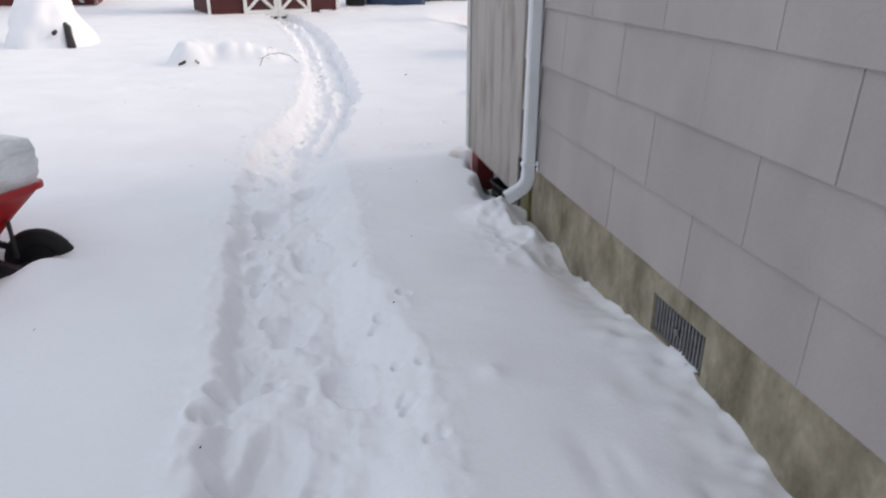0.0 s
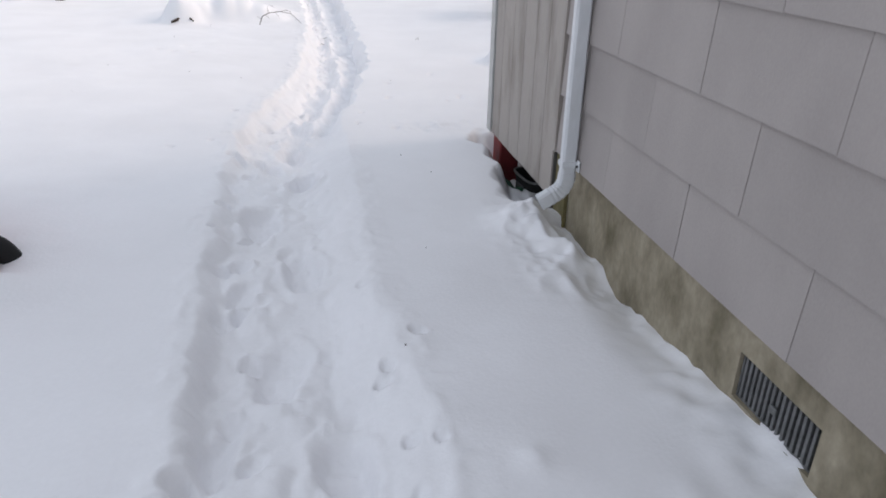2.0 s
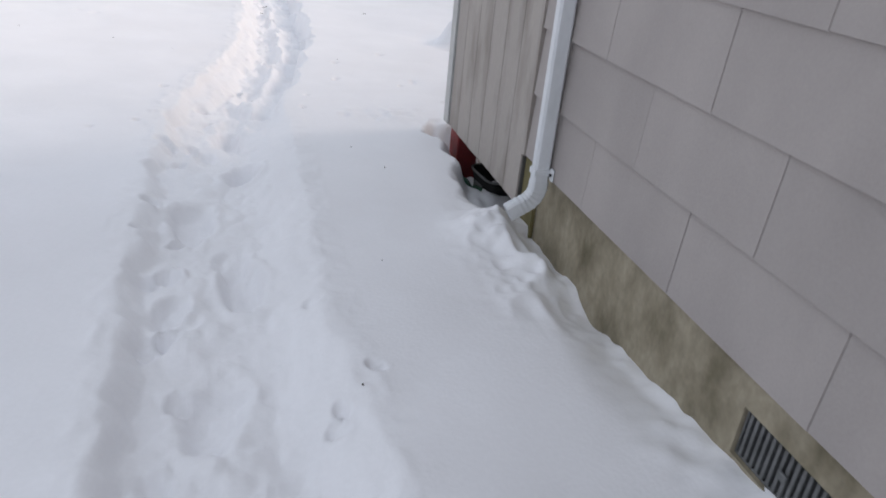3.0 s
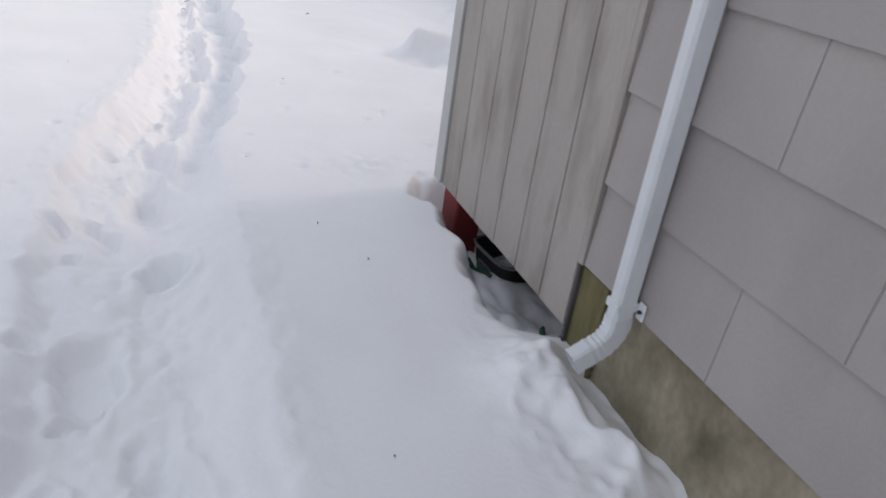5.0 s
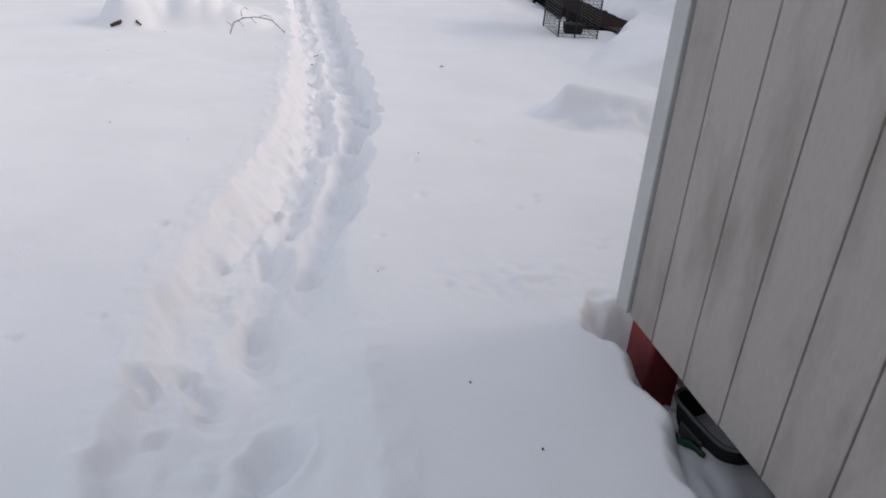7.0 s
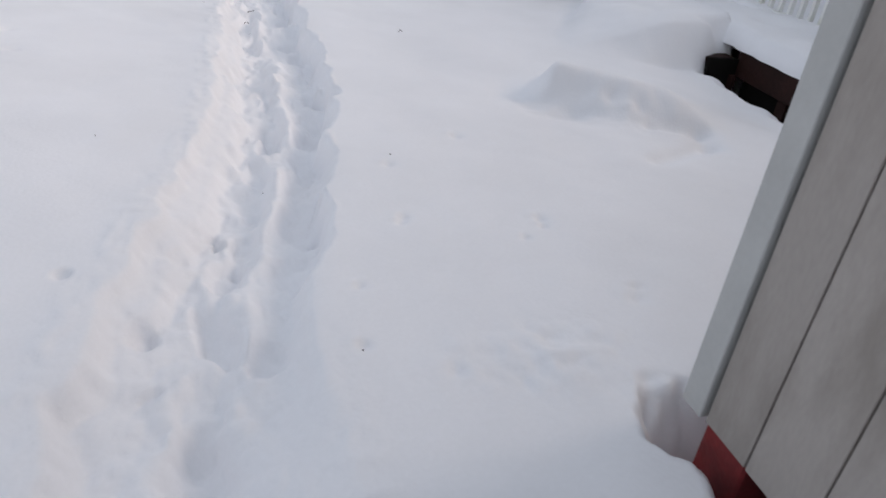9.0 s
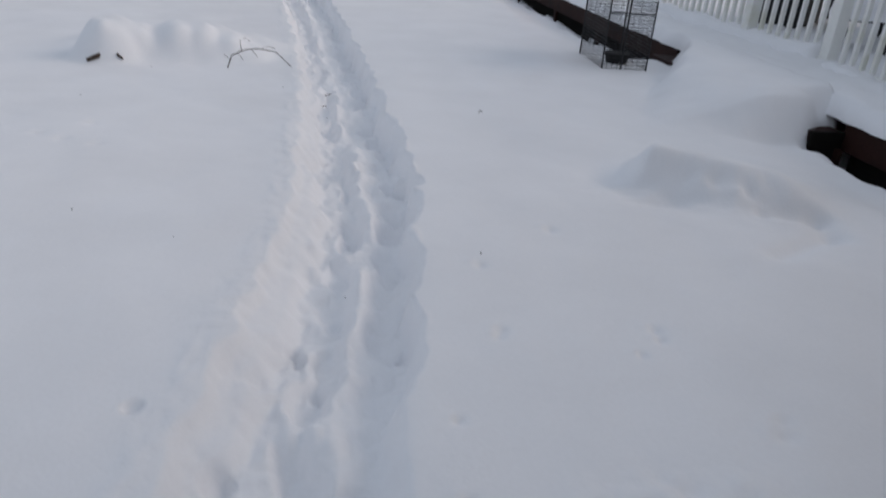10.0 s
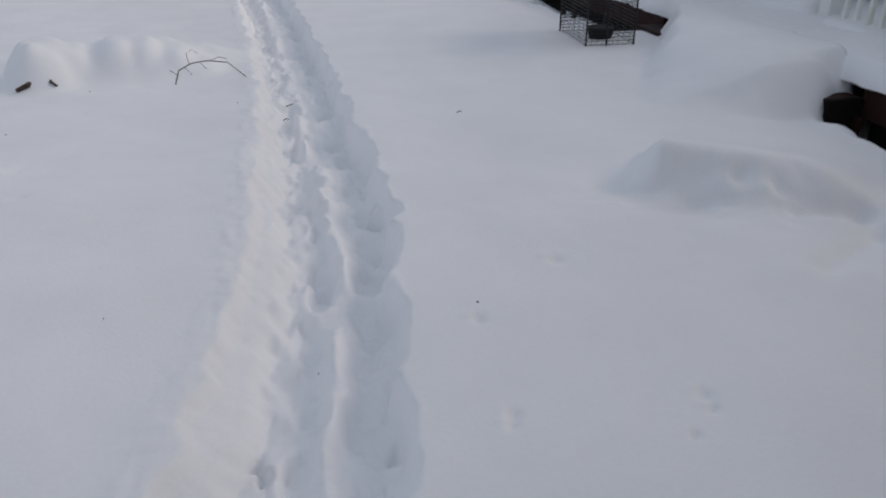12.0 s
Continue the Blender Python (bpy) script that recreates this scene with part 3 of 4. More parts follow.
part("stud", box((0.012, 1.0, 0.16), (0.1, 1.09, 0.2)), BROWN, porch)
tagged(finish("corner_strip", box((WALL_X - 0.014, 4.2665, 0.385), (WALL_X + 0.012, 4.2955, WALL_TOP), 0.002), BOARD), "narrow grey corner strip", "trim", kind="structure")
tagged(finish("plywood_patch", box((WALL_X + 0.010, 4.142, -0.2), (WALL_X + 0.03, 4.286, 0.374), 0.002), PLY), "olive-stained plywood patch below the siding", "plywood")
tagged(finish("patch_edge", box((WALL_X - 0.004, 4.2865, 0.02), (WALL_X + 0.03, 4.298, 0.375), 0.001), BACKING), "dark edge batten", "trim", kind="structure")
post = tagged(finish("red_post", box((WALL_X + 0.005, 5.28, -0.3), (WALL_X + 0.13, 5.445, 0.16), 0.008), REDPOST), "dark red painted post under the porch corner", "post")
tagged(finish("red_block", box((WALL_X + 0.01, 4.30, -0.3), (WALL_X + 0.07, 4.335, 0.075), 0.004), REDPOST), "small dark red block beside the plywood", "block")
# added light blocker: stops sun leaking through the hollow house, black as shade
tagged(finish("sun_block_wall", box((1.9, -3.0, -0.6), (1.94, 5.33, WALL_TOP)), DARK), "near-black sheet added behind the porch gap to stop sun", "wall", kind="structure")
# added floor board, closes the space above the gap against sun
tagged(finish("floor", box((1.37, 4.1, 0.19), (1.9, 5.33, 0.25)), BROWN), "dark porch floor board added to keep sun out below", "floor", kind="structure")


def build_tub():
    t = tagged(empty("plastic_tub", 1.45, 5.10, -0.13, 6), "dark plastic tub with pale grey rim, half buried", "tub")
    bm = bmesh.new()
    def ring(w, d, z):
        out = []
        for k in range(28):
            c, s = math.cos(2 * math.pi * k / 28), math.sin(2 * math.pi * k / 28)
            out.append((w * math.copysign(abs(c) ** 0.45, c), d * math.copysign(abs(s) ** 0.45, s), z))
        return out
    r0, r1 = ([bm.verts.new(q) for q in ring(*a)] for a in ((0.09, 0.12, -0.08), (0.11, 0.15, 0.10)))
    for k in range(28):
        bm.faces.new((r0[k], r0[(k + 1) % 28], r1[(k + 1) % 28], r1[k]))
    bm.faces.new(r0[::-1])
    body = part("body", bm, RUBBER, t, smooth=True)
    body.modifiers.new("wall", "SOLIDIFY").thickness = 0.005
    rim = ring(0.113, 0.153, 0.10)
    part("rim", tube(rim + rim[:1], 0.008, 6), STEEL, t, "pale grey rim", smooth=True)
    part("label_strip", box((-0.116, -0.05, 0.0), (-0.108, 0.06, 0.05), 0.002), STEEL, t, "pale grey strip")


build_tub()
tagged(finish("plastic_scrap", tube([(1.37, 4.60, -0.10), (1.36, 4.58, -0.085), (1.34, 4.52, -0.08)], [0.012, 0.02, 0.01], 8, 0.5), GREEN), "dark green plastic scrap under the porch", "scrap")

strip = [(1.275 + 0.05 * f, 5.29 - 0.30 * f, snow_at(1.275 + 0.05 * f, 5.29 - 0.30 * f) + 0.012) for f in (0, 0.2, 0.4, 0.6, 0.8, 1.0)]
tagged(finish("tarp_strip", tube(strip, [0.012, 0.018, 0.022, 0.02, 0.018, 0.01], 8, 0.6), GREEN, smooth=True), "rolled dark green tarp edge lying under the porch", "tarp")


# ---- deck, railings and what stands on them ----
DX, DY, DRZ = 3.99, 8.17, -3.0          # near outer corner of the deck, and its turn
DTOP = 0.20
deck = tagged(empty("deck", DX, DY, 0, DRZ), "low dark brown wooden deck under thick snow", "deck")
part("fascia", box((0.0, -0.12, -0.035), (0.04, 0.88, DTOP), 0.004), BROWN, deck)
part("fascia", box((0.0, 3.66, -0.05), (0.04, 11.0, DTOP), 0.004), BROWN, deck)
part("fascia", box((0.041, -0.122, -0.035), (3.5, -0.082, DTOP), 0.004), BROWN, deck)
part("fascia_edge", box((-0.012, 3.62, DTOP - 0.045), (-0.002, 11.02, DTOP - 0.02), 0.003), BROWN, deck)
part("stair_tread", box((-0.26, 0.90, 0.02), (-0.003, 3.7, 0.095), 0.004), BROWN, deck)
# stringer coloured near-black for the shade under the overhanging snow
part("shaded_stair_stringer", box((-0.27, 0.85, -0.3), (-0.005, 0.889, 0.10), 0.003), DARK, deck)
part("stair_riser", box((-0.06, 0.80, -0.2), (-0.02, 3.72, -0.02), 0.004), BROWN, deck)
part("decking", box((0.04, -0.08, DTOP - 0.06), (5.2, 10.95, DTOP - 0.02)), BROWN, deck)
for yy in (0.3, 4.2, 6.2, 8.2, 10.6):
    part("support_post", box((0.05, yy - 0.05, -0.4), (0.098, yy + 0.05, DTOP - 0.062)), BROWN, deck)
# black sheets painted as the dark void below the deck, hiding lit ground
part("void_shade_sheet", box((0.1, 0.05, -0.38), (0.115, 0.86, DTOP - 0.062)), DARK, deck)
part("void_shade_sheet", box((0.1, 3.7, -0.38), (0.115, 10.9, DTOP - 0.062)), DARK, deck)
snow_cap("deck_snow", "thick even snow covering the deck boards", -0.03, 5.2, -0.15, 11.0, DTOP - 0.018, 0.125, 0.14, 0.03, 7, n=170, rz=DRZ, at=(DX, DY), square=2.6)

RAIL_H = 0.98


def newel(x, y, label="white vinyl railing post with a flat cap"):
    p = tagged(empty("railing_post", x, y, DTOP - 0.02), label, "post", group="deck railing posts")
    part("shaft", box((-0.062, -0.062, 0), (0.062, 0.062, 1.045), 0.005), VINYL, p)
    part("sleeve", box((-0.072, -0.072, 0.0), (0.072, 0.072, 0.15), 0.006), VINYL, p)
    bm = box((-0.078, -0.078, 1.045), (0.078, 0.078, 1.068), 0.005)
    vs = [bm.verts.new(c) for c in ((-0.07, -0.07, 1.067), (0.07, -0.07, 1.067), (0.07, 0.07, 1.067), (-0.07, 0.07, 1.067), (0, 0, 1.095))]
    for k in range(4):
        bm.faces.new((vs[k], vs[(k + 1) % 4], vs[4]))
    part("cap", bm, VINYL, p)
    return p


def rail_section(p, q, name="railing", label="white vinyl railing with square balusters in snow", drop=0.0):
    (x0, y0), (x1, y1) = p, q
    L, ang = math.hypot(x1 - x0, y1 - y0), math.degrees(math.atan2(y1 - y0, x1 - x0))
    r = tagged(empty(name, x0, y0, DTOP, ang), label, "railing", group="deck railing")
    e = 0.064
    part("top_rail", box((e, -0.036, 0.93 - drop), (L - e, 0.036, 0.99 - drop), 0.008), VINYL, r)
    part("bottom_rail", box((e, -0.03, 0.055), (L - e, 0.03, 0.105), 0.006), VINYL, r)
    n = max(2, round((L - 2 * e) / 0.142))
    for k in range(1, n):
        xx = e + (L - 2 * e) * k / n
        part("baluster", box((xx - 0.021, -0.021, 0.105), (xx + 0.021, 0.021, 0.93 - drop), 0.004), VINYL, r)
    return r


P0, P2, P1, PM, PF, PB = (4.93, 8.14), (5.10, 10.68), (5.06, 11.95), (5.06, 14.4), (5.0, 17.05), (9.6, 17.05)
for p in (P2, P1, PM, PF, PB):
    newel(*p)
rail_section(P0, P2)
rail_section(P2, P1, "gate", "white vinyl railing gate with snow on top", drop=0.03)
rail_section(P1, PM)
rail_section(PM, PF)
rail_section(PF, PB)
newel(4.075, 8.15, "white vinyl post at the deck corner")
for p, s in ((P0, 1), (P2, 5)):
    L = 2.4 if s == 1 else 3.9
    snow_cap("rail_drift", "snow drifted against the foot of the railing", 0.05, L, -0.2, 0.2, DTOP + 0.08, 0.03 if s == 1 else 0.13, 0.18, 0.03, 40 + s, n=60, rz=math.degrees(math.atan2(2.5, 0.17 if s == 1 else 0.0)), at=p)


snow_cap("wall_drift", "deep snow drifted against the house wing", 6.2, 7.5, 8.4, 11.9, DTOP + 0.06, 0.42, 0.6, 0.06, 47, n=50, square=2.0)


def build_crate():
    """Folding wire crate with a mesh of thin bars."""
    c = tagged(empty("wire_crate", 3.05, 11.2, -0.05, -8), "black folding wire crate standing in snow", "crate")
    W, D, H = 0.44, 0.86, 0.78
    for px, py in ((0, 0), (W, 0), (W, D), (0, D)):
        part("corner_bar", tube([(px, py, 0), (px, py, H)], 0.008, 6), WIRE, c)
    for z in (0.01, H):
        part("rim_bar", tube([(0, 0, z), (W, 0, z), (W, D, z), (0, D, z), (0, 0, z)], 0.007, 6), WIRE, c)
    part("door_bar", tube([(W * 0.42, -0.006, 0), (W * 0.42, -0.006, H)], 0.008, 6), WIRE, c)
    part("door_bar", tube([(0, -0.006, H * 0.82), (W, -0.006, H * 0.82)], 0.006, 6), WIRE, c)
    for name, fn, span in (("front_panel", lambda u, z: (u, 0, z), W), ("back_panel", lambda u, z: (u, D, z), W), ("side_panel", lambda u, z: (0, u, z), D), ("side_panel", lambda u, z: (W, u, z), D)):
        bm = bmesh.new()
        for k in range(1, 24):
            add_tube(bm, [fn(0, H * k / 24), fn(span, H * k / 24)], 0.0026, 4)
        n = int(span / 0.045)
        for k in range(1, n):
            add_tube(bm, [fn(span * k / n, 0), fn(span * k / n, H)], 0.0017, 4)
        part(name, bm, WIRE, c)["kind"] = "stuff"
    bm = bmesh.new()
    for k in range(1, 16):
        add_tube(bm, [(0, D * k / 16, H), (W, D * k / 16, H)], 0.0025, 4)
    part("top_panel", bm, WIRE, c)["kind"] = "stuff"
    z = c.location.z
    snow_cap("crate_snow", "thick block of snow on the wire crate", -0.035, W + 0.03, -0.03, D + 0.03, z + H + 0.005, 0.20, 0.15, 0.010, 12, n=46, rz=-8, at=(3.05, 11.2), square=2.6)
    bowl = tagged(finish("feed_bowl", tube([(3.36, 11.55, snow_at(3.36, 11.55) - 0.02), (3.36, 11.55, snow_at(3.36, 11.55) + 0.10)], [0.10, 0.13], 16), RUBBER), "dark rubber bowl inside the crate", "bowl")


build_crate()


def build_cooler():
    c = tagged(empty("drinks_cooler", 5.32, 18.35, DTOP + 0.06, 8), "tall glossy red drinks cooler on the deck", "cooler")
    part("body", box((-0.42, 0, 0), (0.55, 0.6, 1.8), 0.02), COOLER, c)
    part("door", box((-0.41, -0.035, 0.04), (-0.06, -0.004, 1.78), 0.008), COOLER, c)
    part("door", box((0.0, -0.035, 0.04), (0.54, -0.004, 1.78), 0.008), COOLER, c)
    part("stripe", box((-0.058, -0.03, 0.30), (-0.002, -0.005, 1.78), 0.004), WHITE, c, "white vertical strip")
    for k, px in enumerate((-0.33, 0.02, 0.40)):
        bm = bmesh.new()
        for j, (u0, h, w) in enumerate(((0.0, 0.07, 0.03), (0.04, 0.04, 0.025), (0.075, 0.085, 0.022), (0.105, 0.045, 0.03))):
            add_box(bm, (px + u0, -0.0385, 0.16), (px + u0 + w, -0.0355, 0.16 + h), 0.001)
        part("emblem", bm, WHITE, c, "white emblem of plain strokes")
    snow_cap("cooler_foot_snow", "snow drift at the foot of the red cooler", 5.0, 6.3, 17.75, 18.4, DTOP + 0.08, 0.14, 0.2, 0.04, 15, n=30)
    p = tagged(finish("white_post", box((4.62, 18.6, DTOP - 0.02), (4.74, 18.72, 2.4), 0.005), VINYL), "white square deck post", "post")


build_cooler()


def build_grill():
    g = tagged(empty("covered_grill", 6.45, 13.2, DTOP - 0.02, 35), "black covered grill heaped with snow", "grill")
    part("cabinet", box((-0.4, -0.28, 0), (0.4, 0.28, 0.82), 0.03), COVER, g)
    bm = prism([(-0.28, 0.82), (-0.3, 1.0), (-0.18, 1.16), (0.18, 1.16), (0.3, 1.0), (0.28, 0.82)], -0.42, 0.42, "x")
    part("hood", bm, COVER, g)
    for s in (-1, 1):
        part("side_shelf", box((s * 0.42 if s > 0 else -0.72, -0.24, 0.78), (0.72 if s > 0 else -0.42, 0.24, 0.84), 0.01), COVER, g)
    snow_cap("grill_snow", "rounded heap of snow on the grill", -0.52, 0.54, -0.30, 0.40, DTOP + 1.08, 0.42, 0.34, 0.03, 21, n=60, rz=35, at=(6.45, 13.2), square=2.2)
    snow_cap("shelf_snow", "block of snow on the grill shelf", 0.43, 0.72, -0.25, 0.25, DTOP + 0.825, 0.25, 0.14, 0.02, 22, n=20, rz=35, at=(6.45, 13.2), square=2.2)


build_grill()


def build_patio_chair(x, y, rz, seed):
    c = tagged(empty("patio_chair", x, y, DTOP - 0.02, rz), "dark patio chair buried in rounded snow", "chair", group="patio chairs")
    for px in (-0.25, 0.25):
        for py in (-0.22, 0.22):
            part("leg", tube([(px, py, 0), (px * 0.95, py * 0.95, 0.44)], 0.014, 8), IRON, c)
        part("arm", tube([(px, -0.24, 0.62), (px, 0.26, 0.64)], 0.018, 8), IRON, c)
    part("seat", box((-0.26, -0.25, 0.42), (0.26, 0.25, 0.45), 0.01), IRON, c)
    part("backrest", box((-0.26, 0.24, 0.45), (0.26, 0.28, 0.92), 0.01), IRON, c)
    snow_cap("chair_snow", "rounded snow heaped on the patio chair", -0.29, 0.29, -0.28, 0.24, DTOP + 0.43, 0.34, 0.24, 0.05, seed, n=26, rz=rz, at=(x, y), square=2.0)
    snow_cap("chair_back_snow", "snow cap on the chair back", -0.30, 0.30, 0.19, 0.33, DTOP + 0.9, 0.2, 0.09, 0.03, seed + 1, n=26, rz=rz, at=(x, y), square=2.0)


build_patio_chair(6.75, 12.25, 20, 50)
build_patio_chair(5.95, 11.35, -30, 54)


def build_table():
    t = tagged(empty("patio_table", 7.05, 13.15, DTOP - 0.02, 10), "round dark patio table under thick snow", "table")
    part("tabletop", tube([(0, 0, 0.92), (0, 0, 0.95)], 0.50, 28), IRON, t)
    for k in range(4):
        a = math.pi / 4 + k * math.pi / 2
        part("leg", tube([(0.42 * math.cos(a), 0.42 * math.sin(a), 0), (0.36 * math.cos(a), 0.36 * math.sin(a), 0.92)], 0.018, 8), IRON, t)
    snow_cap("table_snow", "thick round cushion of snow on the table", -0.47, 0.47, -0.47, 0.47, DTOP + 0.925, 0.42, 0.42, 0.02, 58, n=36, rz=10, at=(7.05, 13.15), square=2.0)


build_table()


# ---- wing of the house beyond the deck ----
WX = 7.55
wing = tagged(finish("wall_wing", box((WX + 0.02, 12.58, 0.0), (WX + 0.25, 12.95, 2.7)), WING), "grey lap-sided house wing behind the deck", "wall", kind="structure")
part("wall_panel", box((WX + 0.02, 5.45, 0.0), (WX + 0.25, 11.52, 2.7)), WING, wing)
part("wall_panel", box((WX + 0.02, 11.52, 0.0), (WX + 0.25, 12.58, 0.55)), WING, wing)
part("wall_panel", box((WX + 0.02, 11.52, 2.3), (WX + 0.25, 12.58, 2.7)), WING, wing)
part("wall_panel", box((WX + 0.25, 12.7, 0.0), (11.0, 12.95, 2.7)), WING, wing)
for k in range(21):
    a, b = (12.68, 12.93) if 4 <= k < 19 else (11.0, 12.93)
    bm = prism([(0.0, 0.0), (-0.014, 0.0), (0.0, 0.122)], a, b, "y")
    o = part("siding_board", bm, WING, wing)
    o.matrix_basis = pose(WX + 0.02, 0, 0.05 + 0.122 * k)
part("corner_board", box((WX - 0.012, 12.9, 0.0), (WX + 0.06, 12.97, 2.7), 0.004), WING, wing)
win = tagged(empty("window_1", WX, 12.05, 1.42), "dark double-hung window with white trim and grilles", "window", kind="structure")
for a, b in (((-0.01, -0.57, -0.95), (0.09, -0.5, 0.95)), ((-0.01, 0.5, -0.95), (0.09, 0.57, 0.95)), ((-0.01, -0.5, 0.82), (0.09, 0.5, 0.95)), ((-0.03, -0.66, -0.99), (0.09, 0.66, -0.86))):
    part("window_frame", box(a, b, 0.006), WHITE, win)
part("pane", box((0.06, -0.5, -0.86), (0.068, 0.5, 0.82)), GLASS, win)
part("meeting_rail", box((0.02, -0.5, -0.02), (0.058, 0.5, 0.04), 0.004), STEEL, win)
for yy in (-0.17, 0.17):
    part("grille_bar", box((0.04, yy - 0.008, -0.86), (0.058, yy + 0.008, 0.82)), STEEL, win)
for zz in (-0.44, 0.42):
    part("grille_bar", box((0.041, -0.5, zz - 0.008), (0.057, 0.5, zz + 0.008)), STEEL, win)
# black sheet whose colour gives the darkness of the room inside
tagged(finish("dark_room_sheet", box((WX + 0.16, 11.55, 0.57), (WX + 0.2, 12.55, 2.28)), COVER), "black sheet in place of the unlit room behind the window", "curtain")
tagged(finish("wing_roof", prism([(7.3, 2.68), (7.3, 2.78), (9.5, 3.5), (11.4, 2.78), (11.4, 2.68), (9.5, 3.38)], 5.72, 13.3, "y"), ROOF), "dark felt roof of the wing", "roof", kind="structure")


# ---- yard: sheds, bin, car, fence ----
def build_barn_shed():
    s = tagged(empty("barn_shed", -2.08, 21.5, -0.12, 14), "dark red barn-style shed with white cross-braced doors", "shed")
    Wd, D, H = 3.66, 2.6, 1.95
    for a, b in (((0, 0, 0.10), (0.94, 0.08, H)), ((2.82, 0, 0.10), (Wd, 0.08, H)), ((0.94, 0, 1.9), (2.82, 0.08, H)), ((0, 0.08, 0.1), (0.08, D, H)), ((Wd - 0.08, 0.08, 0.1), (Wd, D, H)), ((0, D, 0.1), (Wd, D + 0.08, H))):
        part("wall", box(a, b), BARN, s)
    for k in range(5):
        part("groove_batten", box((0.12 + 0.19 * k, -0.006, 0.10), (0.128 + 0.19 * k, 0.002, H)), BARN, s)
    part("gable", prism([(0, H), (0.55, H + 0.75), (Wd / 2, H + 1.15), (Wd - 0.55, H + 0.75), (Wd, H)], 0.0, 0.08, "y"), BARN, s)
    roof_o = [(-0.15, H - 0.05), (0.45, H + 0.82), (Wd / 2, H + 1.25), (Wd - 0.45, H + 0.82), (Wd + 0.15, H - 0.05), (Wd + 0.05, H - 0.05), (Wd - 0.5, H + 0.75), (Wd / 2, H + 1.16), (0.5, H + 0.75), (-0.05, H - 0.05)]
    part("roof", prism(roof_o, -0.2, D + 0.25, "y"), ROOF, s)
    for x in (0.0, Wd - 0.09):
        part("corner_trim", box((x - 0.01 if x == 0 else x, -0.025, 0.08), (x + 0.07 if x == 0 else x + 0.1, 0.0, H), 0.004), WHITE, s)
    part("skid", box((0.05, 0.05, -0.15), (Wd - 0.05, D, 0.10)), DARK, s)
    for d0 in (0.94, 1.885):
        dw = 0.935
        door = part("door", box((d0, -0.02, 0.13), (d0 + dw, 0.01, 1.9)), BARN, s)
        for a, b in (((d0, -0.05, 0.13), (d0 + 0.1, -0.021, 1.9)), ((d0 + dw - 0.1, -0.05, 0.13), (d0 + dw, -0.021, 1.9)), ((d0 + 0.1, -0.05, 0.13), (d0 + dw - 0.1, -0.021, 0.24)), ((d0 + 0.1, -0.05, 0.95), (d0 + dw - 0.1, -0.021, 1.05)), ((d0 + 0.1, -0.05, 1.8), (d0 + dw - 0.1, -0.021, 1.9))):
            part("door_trim", box(a, b, 0.003), WHITE, door)
        x0, x1, z0, z1 = d0 + 0.1, d0 + dw - 0.1, 0.24, 0.95
        for (ax, az), (bx, bz) in (((x0, z0), (x1, z1)), ((x0, z1), (x1, z0))):
            dx, dz = bx - ax, bz - az
            l = math.hypot(dx, dz)
            nx, nz = -dz / l * 0.04, dx / l * 0.04
            off = -0.043 if az < bz else -0.038
            part("cross_brace", prism([(ax + nx, az + nz), (bx + nx, bz + nz), (bx - nx, bz - nz), (ax - nx, az - nz)], off, -0.021, "y"), WHITE, door)
    part("door_handle", box((1.86, -0.07, 0.95), (1.9, -0.05, 1.12), 0.004), IRON, s)
    part("threshold", box((0.9, -0.10, 0.06), (2.86, 0.0, 0.125), 0.006), WHITE, s)


build_barn_shed()


def build_far_shed():
    s = tagged(empty("red_shed", -9.4, 26.3, 0.0, 8), "brick-red shed with white trim, door ajar", "shed")
    part("wall", box((0, 0, 0.0), (3.4, 2.4, 2.0)), BARN2, s)
    part("roof", prism([(-0.2, 1.95), (1.7, 3.0), (3.6, 1.95), (3.6, 2.07), (1.7, 3.14), (-0.2, 2.07)], -0.2, 2.6, "y"), ROOF, s)
    for x in (0, 3.33):
        part("corner_trim", box((x, -0.03, 0), (x + 0.08, -0.002, 2.0), 0.004), WHITE, s)
    d = part("door", box((2.2, -0.05, 0.08), (3.1, -0.032, 1.85)), BARN2, s)
    part("cross_brace", prism([(2.25, 0.95), (2.35, 0.95), (3.05, 0.12), (2.95, 0.12)], -0.075, -0.052, "y"), WHITE, d)
    part("cross_brace", prism([(2.95, 0.95), (3.05, 0.95), (2.35, 0.12), (2.25, 0.12)], -0.071, -0.052, "y"), WHITE, d)
    open_door = part("door", box((3.42, -0.9, 0.08), (3.46, 0.0, 1.85)), BARN2, s)
    part("cross_brace", prism([(-0.85, 0.12), (-0.75, 0.12), (-0.05, 0.95), (-0.15, 0.95)], 3.461, 3.48, "x"), WHITE, open_door)


build_far_shed()


